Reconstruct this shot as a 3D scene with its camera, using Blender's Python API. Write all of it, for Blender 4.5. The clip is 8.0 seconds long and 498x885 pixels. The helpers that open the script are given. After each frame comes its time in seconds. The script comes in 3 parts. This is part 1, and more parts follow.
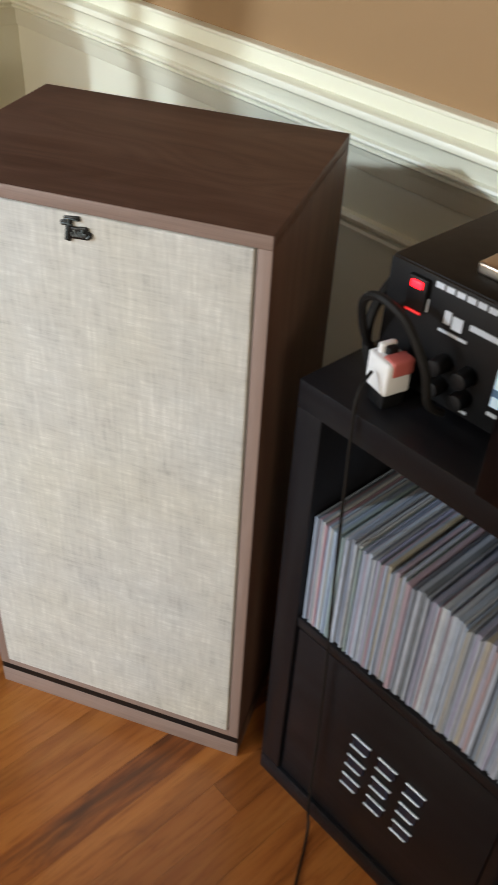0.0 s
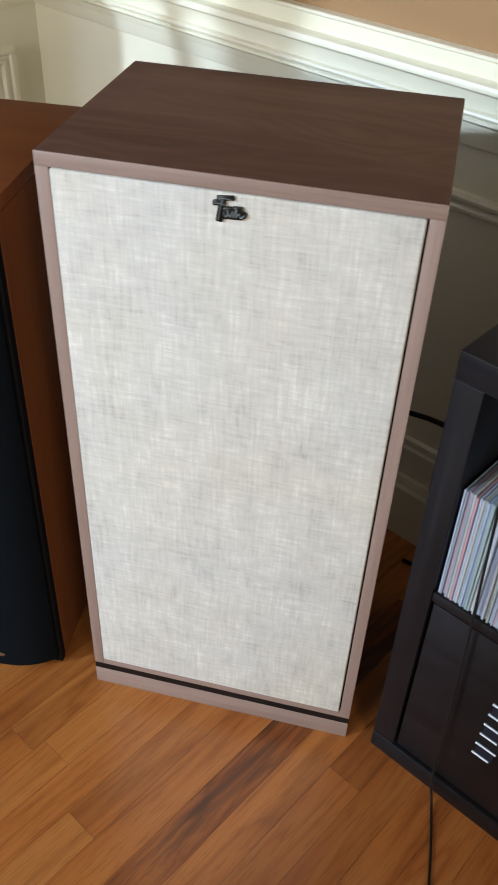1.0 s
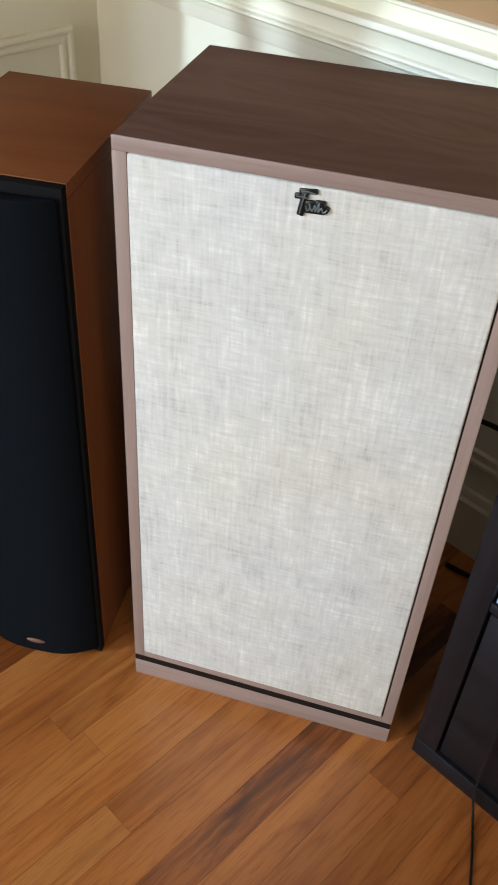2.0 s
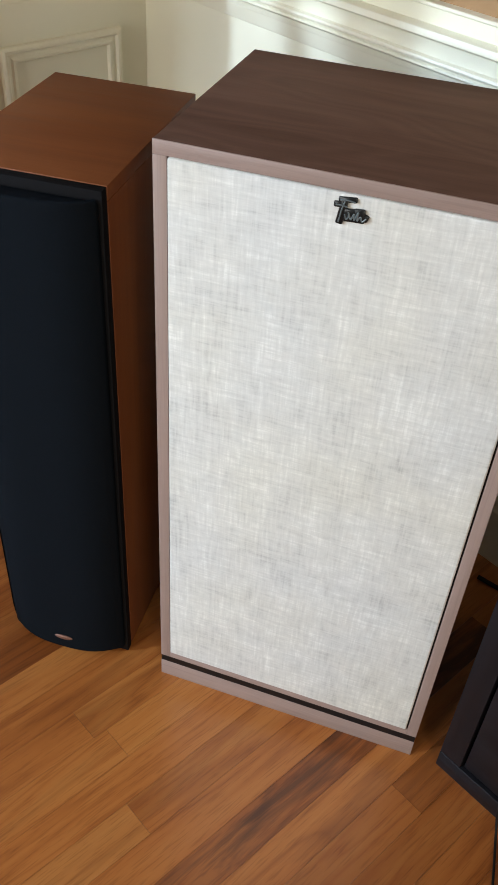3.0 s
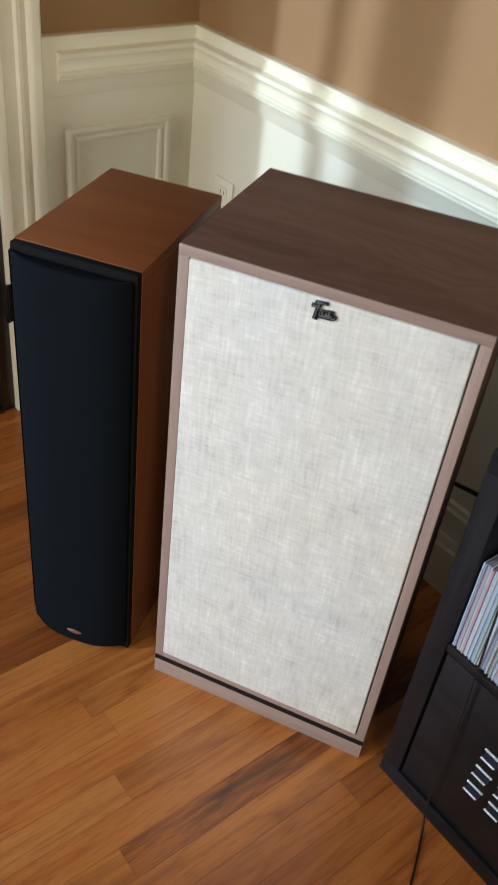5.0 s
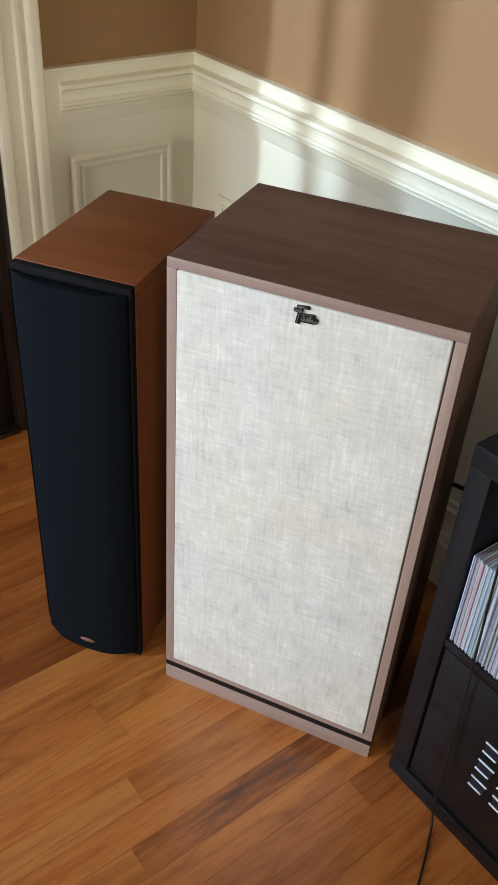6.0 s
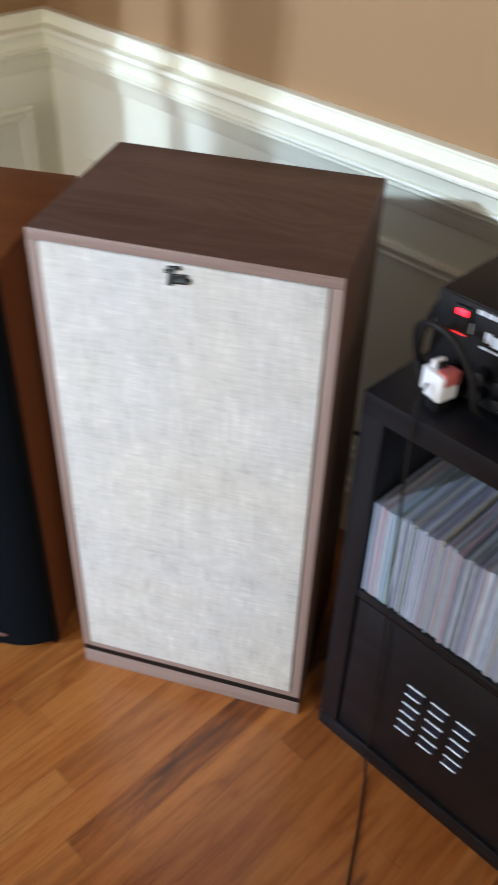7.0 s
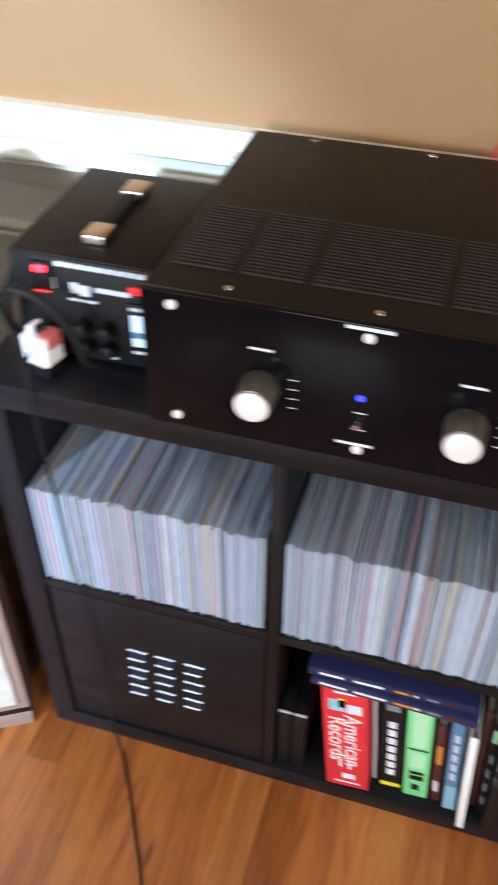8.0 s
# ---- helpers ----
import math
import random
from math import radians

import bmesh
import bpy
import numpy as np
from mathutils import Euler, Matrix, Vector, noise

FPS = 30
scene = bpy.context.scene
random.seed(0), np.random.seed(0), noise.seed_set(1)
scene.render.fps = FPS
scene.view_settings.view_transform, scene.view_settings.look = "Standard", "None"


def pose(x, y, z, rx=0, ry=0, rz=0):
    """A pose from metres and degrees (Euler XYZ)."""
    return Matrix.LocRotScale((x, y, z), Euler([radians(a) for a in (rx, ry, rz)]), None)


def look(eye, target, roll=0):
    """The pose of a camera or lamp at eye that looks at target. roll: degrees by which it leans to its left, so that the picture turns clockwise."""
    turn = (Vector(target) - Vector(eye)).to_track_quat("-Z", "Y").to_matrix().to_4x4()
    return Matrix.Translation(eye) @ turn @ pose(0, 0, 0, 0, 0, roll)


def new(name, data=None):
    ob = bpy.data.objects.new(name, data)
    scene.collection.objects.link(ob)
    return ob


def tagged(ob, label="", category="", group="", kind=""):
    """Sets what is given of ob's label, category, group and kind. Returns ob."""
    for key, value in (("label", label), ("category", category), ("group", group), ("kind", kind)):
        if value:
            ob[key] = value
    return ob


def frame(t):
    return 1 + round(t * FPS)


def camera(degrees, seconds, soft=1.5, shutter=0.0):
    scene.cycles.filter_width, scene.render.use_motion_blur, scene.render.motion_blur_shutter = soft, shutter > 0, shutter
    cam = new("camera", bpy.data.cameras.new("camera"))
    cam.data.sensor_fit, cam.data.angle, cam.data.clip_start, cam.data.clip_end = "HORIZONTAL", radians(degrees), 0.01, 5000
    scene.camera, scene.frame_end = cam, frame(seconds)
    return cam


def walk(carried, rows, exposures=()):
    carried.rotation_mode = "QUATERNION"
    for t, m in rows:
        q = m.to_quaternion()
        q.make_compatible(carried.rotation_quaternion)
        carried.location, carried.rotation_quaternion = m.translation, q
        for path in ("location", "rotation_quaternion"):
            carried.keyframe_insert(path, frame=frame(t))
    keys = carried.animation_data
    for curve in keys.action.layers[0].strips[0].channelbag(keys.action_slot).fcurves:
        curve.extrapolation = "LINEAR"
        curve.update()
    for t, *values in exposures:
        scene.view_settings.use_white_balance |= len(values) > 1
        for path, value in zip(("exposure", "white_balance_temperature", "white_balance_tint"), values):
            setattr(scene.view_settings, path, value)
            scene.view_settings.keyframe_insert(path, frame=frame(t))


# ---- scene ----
cam = camera(31.79, 8.0, soft=1.5, shutter=0.6)
PATH = [
    (0, -0.0000, 0.0000, 1.2715, 51.23, -2.83, 47.80),
    (0.3, -0.0407, -0.0265, 1.2645, 51.26, -1.89, 48.22),
    (0.5, -0.0937, -0.0738, 1.2619, 50.94, -1.40, 46.01),
    (1, -0.1765, -0.1497, 1.2481, 50.16, -2.17, 42.49),
    (1.5, -0.2204, -0.1725, 1.2489, 49.75, -3.48, 43.43),
    (2, -0.2318, -0.1656, 1.2395, 49.24, -3.24, 45.04),
    (2.2, -0.2331, -0.1559, 1.2398, 48.99, -2.97, 45.99),
    (3.3, -0.2334, -0.1590, 1.2433, 49.12, -3.32, 48.52),
    (3.5, -0.2388, -0.1693, 1.2422, 49.11, -3.96, 48.63),
    (4, -0.2210, -0.2013, 1.2927, 48.25, -4.80, 50.08),
    (4.5, -0.1663, -0.2363, 1.3756, 48.53, -5.20, 50.78),
    (5, -0.0645, -0.2576, 1.4179, 51.13, -5.94, 52.36),
    (5.2, -0.0326, -0.2553, 1.4329, 51.66, -5.60, 52.77),
    (6.3, 0.0122, -0.2446, 1.4232, 52.58, -2.88, 52.71),
    (6.5, 0.0136, -0.2415, 1.4196, 52.21, -2.66, 52.16),
    (6.8, 0.0137, -0.2146, 1.4080, 51.26, -2.11, 48.45),
    (7, 0.0117, -0.1929, 1.4076, 50.53, -1.71, 44.88),
    (7.2, 0.0150, -0.1671, 1.3981, 49.97, -1.33, 39.54),
    (7.5, 0.0121, -0.1376, 1.3885, 48.93, -1.04, 28.99),
    (7.8, 0.0180, -0.1192, 1.3830, 48.28, -0.67, 21.94),
    (8, 0.0308, -0.1136, 1.3807, 48.03, -0.34, 16.56),
]
EXPOSURES = [(0.0, -0.84, 6750, 10), (0.6, -0.74, 6450, 10), (1.2, -0.62, 6200, 10), (6.5, -0.60, 6200, 10), (7.0, -0.56, 5900, 12), (7.5, -0.46, 5750, 15), (8.0, 0.34, 5650, 12)]
walk(cam, [(t, pose(x, y, z, rx, ry, rz)) for t, x, y, z, rx, ry, rz in PATH], EXPOSURES)
SUN_W, SOUTH_FILL_W, EAST_FILL_W, WEST_FILL_W = 3.6, 43.0, 60.0, 2.5
# ---- world and lights ----
world = bpy.data.worlds.new("world")
scene.world = world
world.use_nodes = True
_wn = world.node_tree.nodes
_sky = _wn.new("ShaderNodeTexSky")
_sky.sky_type, _sky.sun_disc = "NISHITA", False
_sky.sun_elevation, _sky.sun_rotation = radians(18.6), radians(204)
world.node_tree.links.new(_sky.outputs[0], _wn["Background"].inputs[0])
_wn["Background"].inputs[1].default_value = 0.1


def area(name, m, w, h, watts, colour, spread):
    data = bpy.data.lights.new(name, "AREA")
    data.shape, data.size, data.size_y, data.energy, data.color, data.spread = "RECTANGLE", w, h, watts, colour, radians(spread)
    ob = new(name, data)
    ob.matrix_world = m
    return ob


# low sun through the added door glazing and sidelight; fill lamp in an added, unseen south window
_sun = bpy.data.lights.new("sun", "SUN")
_sun.energy, _sun.angle, _sun.color = SUN_W, radians(2.2), (0.68, 0.83, 1.0)
new("sun", _sun).matrix_world = look((-6.0, -8.0, 5.0), (-6.0 + 0.389, -8.0 + 0.865, 5.0 - 0.320))
area("window_daylight", look((-0.85, -3.36, 1.45), (-0.6, 0.9, 0.75)), 1.2, 1.4, SOUTH_FILL_W, (1.0, 0.96, 0.88), 125)
area("east_window_daylight", look((3.16, -1.5, 1.45), (-0.8, 0.4, 0.8)), 1.9, 1.3, EAST_FILL_W, (1.0, 0.92, 0.76), 125)
area("sidelight_daylight", look((-1.79, -1.55, 1.40), (-0.4, -0.9, 0.9)), 1.7, 1.3, WEST_FILL_W, (0.80, 0.90, 1.0), 150)

# ---- materials ----


class Nodes:
    """A material's nodes, with short calls."""

    def __init__(self, name, rough=0.5, metal=0.0, spec=0.5, colour=(0.5, 0.5, 0.5)):
        self.mat = bpy.data.materials.new(name)
        self.mat.use_nodes = True
        self.t = self.mat.node_tree
        self.b = self.t.nodes["Principled BSDF"]
        self.b.inputs["Roughness"].default_value = rough
        self.b.inputs["Metallic"].default_value = metal
        self.b.inputs["Specular IOR Level"].default_value = spec
        self.b.inputs["Base Color"].default_value = (*colour, 1)

    def n(self, kind, **props):
        node = self.t.nodes.new("ShaderNode" + kind)
        for key, value in props.items():
            if key == "data_type":
                node.data_type = value
            elif key == "operation":
                node.operation = value
            elif key == "blend_type":
                node.blend_type = value
        return node

    def l(self, a, b):
        self.t.links.new(a, b)

    def coords(self, scale=(1, 1, 1), jitter=0.0, space="Object"):
        tc = self.n("TexCoord")
        out = tc.outputs[space]
        if jitter:
            info = self.n("ObjectInfo")
            add = self.n("VectorMath", operation="ADD")
            mul = self.n("VectorMath", operation="SCALE")
            comb = self.n("CombineXYZ")
            for i in range(3):
                self.l(info.outputs["Random"], comb.inputs[i])
            self.l(comb.outputs[0], mul.inputs[0])
            mul.inputs["Scale"].default_value = jitter
            self.l(out, add.inputs[0])
            self.l(mul.outputs[0], add.inputs[1])
            out = add.outputs[0]
        m = self.n("Mapping")
        m.inputs["Scale"].default_value = scale
        self.l(out, m.inputs[0])
        return m.outputs[0]

    def noise(self, vec, scale=1.0, detail=4.0, rough=0.55, distort=0.0):
        node = self.n("TexNoise")
        node.inputs["Scale"].default_value = scale
        node.inputs["Detail"].default_value = detail
        node.inputs["Roughness"].default_value = rough
        node.inputs["Distortion"].default_value = distort
        self.l(vec, node.inputs["Vector"])
        return node.outputs["Fac"]

    def ramp(self, fac, stops):
        node = self.n("ValToRGB")
        cr = node.color_ramp
        while len(cr.elements) < len(stops):
            cr.elements.new(0.5)
        for e, (p, c) in zip(cr.elements, stops):
            e.position, e.color = p, (*c, 1)
        self.l(fac, node.inputs[0])
        return node.outputs[0]

    def mix(self, fac, a, b, blend="MIX"):
        node = self.n("Mix", data_type="RGBA", blend_type=blend)
        for sock, v in ((node.inputs[0], fac), (node.inputs[6], a), (node.inputs[7], b)):
            if isinstance(v, (int, float)):
                sock.default_value = v
            elif isinstance(v, tuple):
                sock.default_value = (*v, 1)
            else:
                self.l(v, sock)
        return node.outputs[2]

    def math(self, op, a, b=0.0):
        node = self.n("Math", operation=op)
        for sock, v in ((node.inputs[0], a), (node.inputs[1], b)):
            if isinstance(v, (int, float)):
                sock.default_value = v
            else:
                self.l(v, sock)
        return node.outputs[0]

    def colour(self, out):
        self.l(out, self.b.inputs["Base Color"])

    def rough(self, fac, lo, hi):
        node = self.n("MapRange")
        node.inputs[3].default_value, node.inputs[4].default_value = lo, hi
        self.l(fac, node.inputs[0])
        self.l(node.outputs[0], self.b.inputs["Roughness"])

    def bump(self, fac, strength=0.3, dist=0.001):
        node = self.n("Bump")
        node.inputs["Strength"].default_value, node.inputs["Distance"].default_value = strength, dist
        self.l(fac, node.inputs["Height"])
        self.l(node.outputs[0], self.b.inputs["Normal"])


def painted(name, colour, dark, rough=0.45, bump=0.15, scale=7.0):
    m = Nodes(name, rough)
    big = m.noise(m.coords(space="Object"), scale * 0.25, 5, 0.6)
    fine = m.noise(m.coords(space="Object"), 260, 3, 0.6)
    m.colour(m.mix(big, dark, colour))
    m.rough(big, rough - 0.06, rough + 0.1)
    m.bump(fine, bump, 0.0006)
    return m.mat


def wood(name, deep, mid, pale, along=1, rough=0.35, figure=0.35, pores=1.0, spec=0.5, rings_per=9.0, arch=1.1, strands=0.5):
    """Veneer or board: long grain along one axis, wandering growth-ring figure, fine pores."""
    m = Nodes(name, rough)

    def grain(across, lengthwise):
        s = [across] * 3
        s[along] = lengthwise
        return m.coords(tuple(s))

    # rings: contour lines of a slow, stretched field give cathedral arches
    field = m.noise(grain(9.0, arch), 1.0, 1.5, 0.45, 0.25)
    rings = m.math("FRACT", m.math("MULTIPLY", field, rings_per))
    rings = m.math("ABSOLUTE", m.math("SUBTRACT", rings, 0.5))
    strand = m.noise(grain(62.0, 2.4), 1.0, 5, 0.62, 0.45)
    broad = m.noise(grain(16.0, 1.0), 1.0, 3, 0.5)
    pore = m.noise(grain(480.0, 11.0), 1.0, 3, 0.55)
    fac = m.math("ADD", m.math("MULTIPLY", rings, figure), m.math("MULTIPLY", strand, strands))
    fac = m.math("ADD", fac, m.math("MULTIPLY", broad, 1.0 - strands - 0.4 * figure))
    col = m.ramp(fac, ((0.24, deep), (0.47, mid), (0.70, pale)))
    dots = m.ramp(pore, ((0.36, (0.5, 0.44, 0.40)), (0.5, (1, 1, 1))))
    col = m.mix(0.5 * pores, col, dots, "MULTIPLY")
    m.colour(col)
    m.rough(strand, rough - 0.07, rough + 0.1)
    m.bump(pore, 0.12, 0.0004)
    m.b.inputs["Specular IOR Level"].default_value = spec
    return m.mat


def oak(name, deep, mid, pale, tone=0.34, streak=None):
    """Varnished oak strip: broad wandering cathedral figure, soft strands, short dark pores, odd knots."""
    m = Nodes(name, 0.3)
    info = m.n("ObjectInfo")
    geo = m.n("NewGeometry")
    pick = m.math("FRACT", m.math("ADD", info.outputs["Random"], geo.outputs["Random Per Island"]))

    def grain(across, lengthwise):
        return m.coords((across, lengthwise, across), 9.0)

    field = m.noise(grain(15.0, 1.1), 1.0, 2.0, 0.5, 0.4)
    rings = m.math("PINGPONG", m.math("MULTIPLY", field, 15.0), 1.0)
    rings = m.math("POWER", rings, 3.0)
    strand = m.noise(grain(85.0, 3.0), 1.0, 4, 0.6, 0.35)
    broad = m.noise(grain(9.0, 1.5), 1.0, 2, 0.5, 0.3)
    pore = m.noise(grain(420.0, 22.0), 1.0, 2, 0.55)
    fac = m.math("ADD", m.math("MULTIPLY", rings, -0.12), m.math("MULTIPLY", strand, 0.20))
    fac = m.math("ADD", fac, m.math("MULTIPLY", broad, 0.42))
    col = m.ramp(fac, ((0.10, deep), (0.27, mid), (0.39, pale)))
    dots = m.ramp(pore, ((0.34, (0.62, 0.55, 0.50)), (0.47, (1, 1, 1))))
    col = m.mix(0.55, col, dots, "MULTIPLY")
    shade = m.ramp(pick, ((0.0, (1 - tone, 1 - 1.15 * tone, 1 - 1.25 * tone)), (0.25, (0.87, 0.80, 0.74)), (0.5, (0.98, 0.96, 0.94)), (0.8, (1.06, 1.08, 1.08)), (1.0, (1.14, 1.24, 1.28))))
    col = m.mix(1.0, col, shade, "MULTIPLY")
    vein = m.ramp(m.noise(grain(16.0, 1.4), 1.0, 4, 0.6, 0.8), ((0.54, (0, 0, 0)), (0.68, (1, 1, 1))))
    col = m.mix(m.math("MULTIPLY", vein, 0.42), col, (0.15, 0.044, 0.012))
    knot = m.n("TexVoronoi")
    knot.inputs["Scale"].default_value = 1.0
    m.l(grain(12.0, 3.0), knot.inputs["Vector"])
    spot = m.ramp(knot.outputs["Distance"], ((0.03, (1, 1, 1)), (0.10, (0, 0, 0))))
    col = m.mix(m.math("MULTIPLY", spot, 0.7), col, (0.07, 0.022, 0.009))
    if streak:
        band = m.ramp(m.noise(grain(24.0, 3.4), 1.0, 4, 0.65, 1.0), ((0.45, (0, 0, 0)), (0.62, (1, 1, 1))))
        col = m.mix(m.math("MULTIPLY", band, 0.8), col, streak)
    m.colour(col)
    m.rough(strand, 0.24, 0.38)
    m.bump(pore, 0.08, 0.0003)
    m.b.inputs["Coat Weight"].default_value = 0.2
    m.b.inputs["Coat Roughness"].default_value = 0.12
    return m.mat


def plain(name, colour, rough=0.5, metal=0.0, grain=0.08, scale=90.0, bump=0.1, spec=0.5):
    m = Nodes(name, rough, metal, spec)
    fac = m.noise(m.coords(), scale, 3, 0.6)
    wear = m.noise(m.coords(), scale * 0.06, 4, 0.6)
    dark = tuple(c * (1 - 2 * grain) for c in colour)
    m.colour(m.mix(m.math("MULTIPLY", m.math("ADD", fac, wear), 0.5), dark, colour))
    m.rough(wear, max(0.03, rough - 0.06), rough + 0.08)
    m.bump(fac, bump, 0.0003)
    return m.mat


def glow(name, colour, strength):
    m = Nodes(name, 0.4, colour=colour)
    m.b.inputs["Emission Color"].default_value = (*colour, 1)
    m.b.inputs["Emission Strength"].default_value = strength
    return m.mat


def linen():
    """Loose plain-weave cloth: short thick and thin slubs both ways, cloudy where the weave opens."""
    m = Nodes("linen_grille_cloth", 0.9, spec=0.12)
    h1 = m.noise(m.coords((34, 34, 520)), 1.0, 2, 0.6)
    v1 = m.noise(m.coords((520, 520, 34)), 1.0, 2, 0.6)
    h2 = m.noise(m.coords((24, 24, 190)), 1.0, 3, 0.6, 0.3)
    v2 = m.noise(m.coords((190, 190, 20)), 1.0, 3, 0.6, 0.3)
    cloud = m.noise(m.coords((1.5, 1.5, 1)), 13, 4, 0.62, 0.4)
    hue = m.noise(m.coords(), 5, 3, 0.5)
    slub = m.math("ADD", m.math("MULTIPLY", m.math("ADD", h1, v1), 0.15), m.math("MULTIPLY", m.math("ADD", h2, v2), 0.26))
    fac = m.math("ADD", m.math("MULTIPLY", slub, 0.80), m.math("MULTIPLY", cloud, 0.26))
    col = m.ramp(fac, ((0.33, (0.40, 0.396, 0.375)), (0.42, (0.54, 0.535, 0.505)), (0.49, (0.60, 0.595, 0.56)), (0.60, (0.77, 0.765, 0.725))))
    tint = m.ramp(hue, ((0.34, (0.98, 0.995, 1.01)), (0.5, (1, 1, 0.985)), (0.66, (1.01, 1.0, 0.95))))
    m.colour(m.mix(1.0, col, tint, "MULTIPLY"))
    threads = m.math("MAXIMUM", m.noise(m.coords((60, 60, 1300)), 1.0, 1), m.noise(m.coords((1300, 1300, 60)), 1.0, 1))
    m.bump(m.math("ADD", threads, slub), 0.3, 0.0005)
    return m.mat


def paper_edges():
    """Record sleeves: every one its own faded colour, mostly white and cream."""
    m = Nodes("worn_record_sleeve_card", 0.7, spec=0.25)
    info = m.n("ObjectInfo")
    geo = m.n("NewGeometry")
    pick = m.math("FRACT", m.math("ADD", info.outputs["Random"], geo.outputs["Random Per Island"]))
    stops = ((0.0, (0.52, 0.53, 0.55)), (0.10, (0.36, 0.42, 0.50)), (0.20, (0.60, 0.61, 0.60)), (0.28, (0.11, 0.12, 0.12)), (0.37, (0.50, 0.52, 0.58)), (0.46, (0.46, 0.37, 0.22)), (0.52, (0.58, 0.60, 0.64)),
             (0.61, (0.22, 0.27, 0.32)), (0.69, (0.44, 0.46, 0.53)), (0.78, (0.46, 0.20, 0.19)), (0.80, (0.55, 0.54, 0.50)), (0.87, (0.08, 0.10, 0.13)), (0.91, (0.46, 0.42, 0.52)), (0.95, (0.30, 0.36, 0.31)))
    col = m.ramp(pick, stops)
    dirt = m.noise(m.coords((1, 1, 0.4), 7.0), 60, 4, 0.7)
    print_ = m.ramp(m.noise(m.coords((0.4, 0.5, 1), 23.0), 34, 3, 0.6), ((0.44, (0, 0, 0)), (0.56, (1, 1, 1))))
    col = m.mix(m.math("MULTIPLY", print_, 0.22), col, (0.24, 0.27, 0.30))
    col = m.mix(m.math("MULTIPLY", dirt, 0.22), col, (0.33, 0.34, 0.36))
    m.colour(m.mix(1.0, col, (0.89, 0.98, 1.12), "MULTIPLY"))
    m.bump(dirt, 0.3, 0.0004)
    return m.mat


M_WALL = painted("brown_wall_paint", (0.335, 0.196, 0.084), (0.285, 0.164, 0.068), 0.6, 0.3)
M_TRIM = painted("cream_trim_paint", (0.87, 0.85, 0.69), (0.82, 0.80, 0.63), 0.38, 0.06)
M_CEIL = painted("white_ceiling_paint", (0.80, 0.79, 0.75), (0.74, 0.73, 0.69), 0.7)
M_PLANK = oak("honey_oak_board", (0.24, 0.072, 0.015), (0.40, 0.134, 0.029), (0.48, 0.186, 0.045))
M_PLANK_DARK = oak("heartwood_streaked_oak_board", (0.20, 0.056, 0.012), (0.36, 0.118, 0.027), (0.44, 0.165, 0.042), 0.05, streak=(0.075, 0.026, 0.012))
M_PLANK_PALE = oak("pale_oak_board", (0.30, 0.100, 0.022), (0.45, 0.175, 0.043), (0.52, 0.225, 0.060), tone=0.05)
M_GAP = plain("dark_joint_under_boards", (0.09, 0.034, 0.012), 0.9)
W3 = ((0.052, 0.025, 0.016), (0.100, 0.052, 0.036), (0.150, 0.086, 0.061))
M_WALNUT = wood("walnut_veneer", *W3, 0, 0.5, 0.20, 0.45, 0.32, 13.0, 3.4, 0.26)
M_WALNUT_V = wood("walnut_veneer_upright", *W3, 2, 0.5, 0.25, 0.5, 0.3)
C3 = ((0.125, 0.036, 0.010), (0.172, 0.054, 0.016), (0.21, 0.072, 0.022))
M_LIT_FRONT = wood("walnut_lit_front", (0.21, 0.148, 0.122), (0.27, 0.195, 0.165), (0.32, 0.235, 0.20), 0, 0.5, 0.1, 0.3)
M_LIT_FRONT_V = wood("walnut_lit_front_upright", (0.21, 0.148, 0.122), (0.27, 0.195, 0.165), (0.32, 0.235, 0.20), 2, 0.5, 0.1, 0.3)
M_CHERRY = wood("cherry_veneer", *C3, 0, 0.5, 0.15, 0.25, 0.28)
M_CHERRY_V = wood("cherry_veneer_upright", *C3, 2, 0.5, 0.15, 0.25, 0.28)
M_DOOR = wood("dark_stained_door", (0.008, 0.005, 0.004), (0.014, 0.008, 0.006), (0.022, 0.013, 0.009), 2, 0.4, 0.2, 0.4)
R3 = ((0.0046, 0.0047, 0.0060), (0.0072, 0.0073, 0.0090), (0.0112, 0.0112, 0.0135))
M_RACK = wood("black_brown_foil", *R3, 0, 0.36, 0.2, 0.4, 0.22)
M_RACK_V = wood("black_brown_foil_upright", *R3, 2, 0.36, 0.2, 0.4, 0.22)
_g = Nodes("clear_glass", 0.02, colour=(1, 1, 1))
_g.b.inputs["Transmission Weight"].default_value = 1.0
_g.b.inputs["IOR"].default_value = 1.45
M_GLASS = _g.mat
M_LINEN = linen()
M_SLEEVE = paper_edges()
M_CLOTH = plain("navy_black_grille_cloth", (0.006, 0.0085, 0.012), 0.9, 0, 0.2, 900, 0.5, 0.05)
M_BLACK = plain("satin_black_plastic", (0.006, 0.006, 0.0065), 0.45, 0, 0.08, 90, 0.1, 0.3)
M_RUBBER = plain("black_rubber_cable", (0.012, 0.011, 0.010), 0.6, 0, 0.08, 90, 0.1, 0.2)
M_CASE = plain("black_textured_powder_coat", (0.0085, 0.007, 0.0055), 0.48, 0, 0.2, 1200, 0.5, 0.26)
M_GLOSS = plain("glossy_black_faceplate", (0.0035, 0.0035, 0.005), 0.10, 0, 0.05, 60, 0.02, 0.12)
M_GLOSS.node_tree.nodes["Principled BSDF"].inputs["IOR"].default_value = 1.5
M_CHROME = plain("chrome", (0.75, 0.75, 0.76), 0.16, 1.0, 0.03, 80, 0.03)
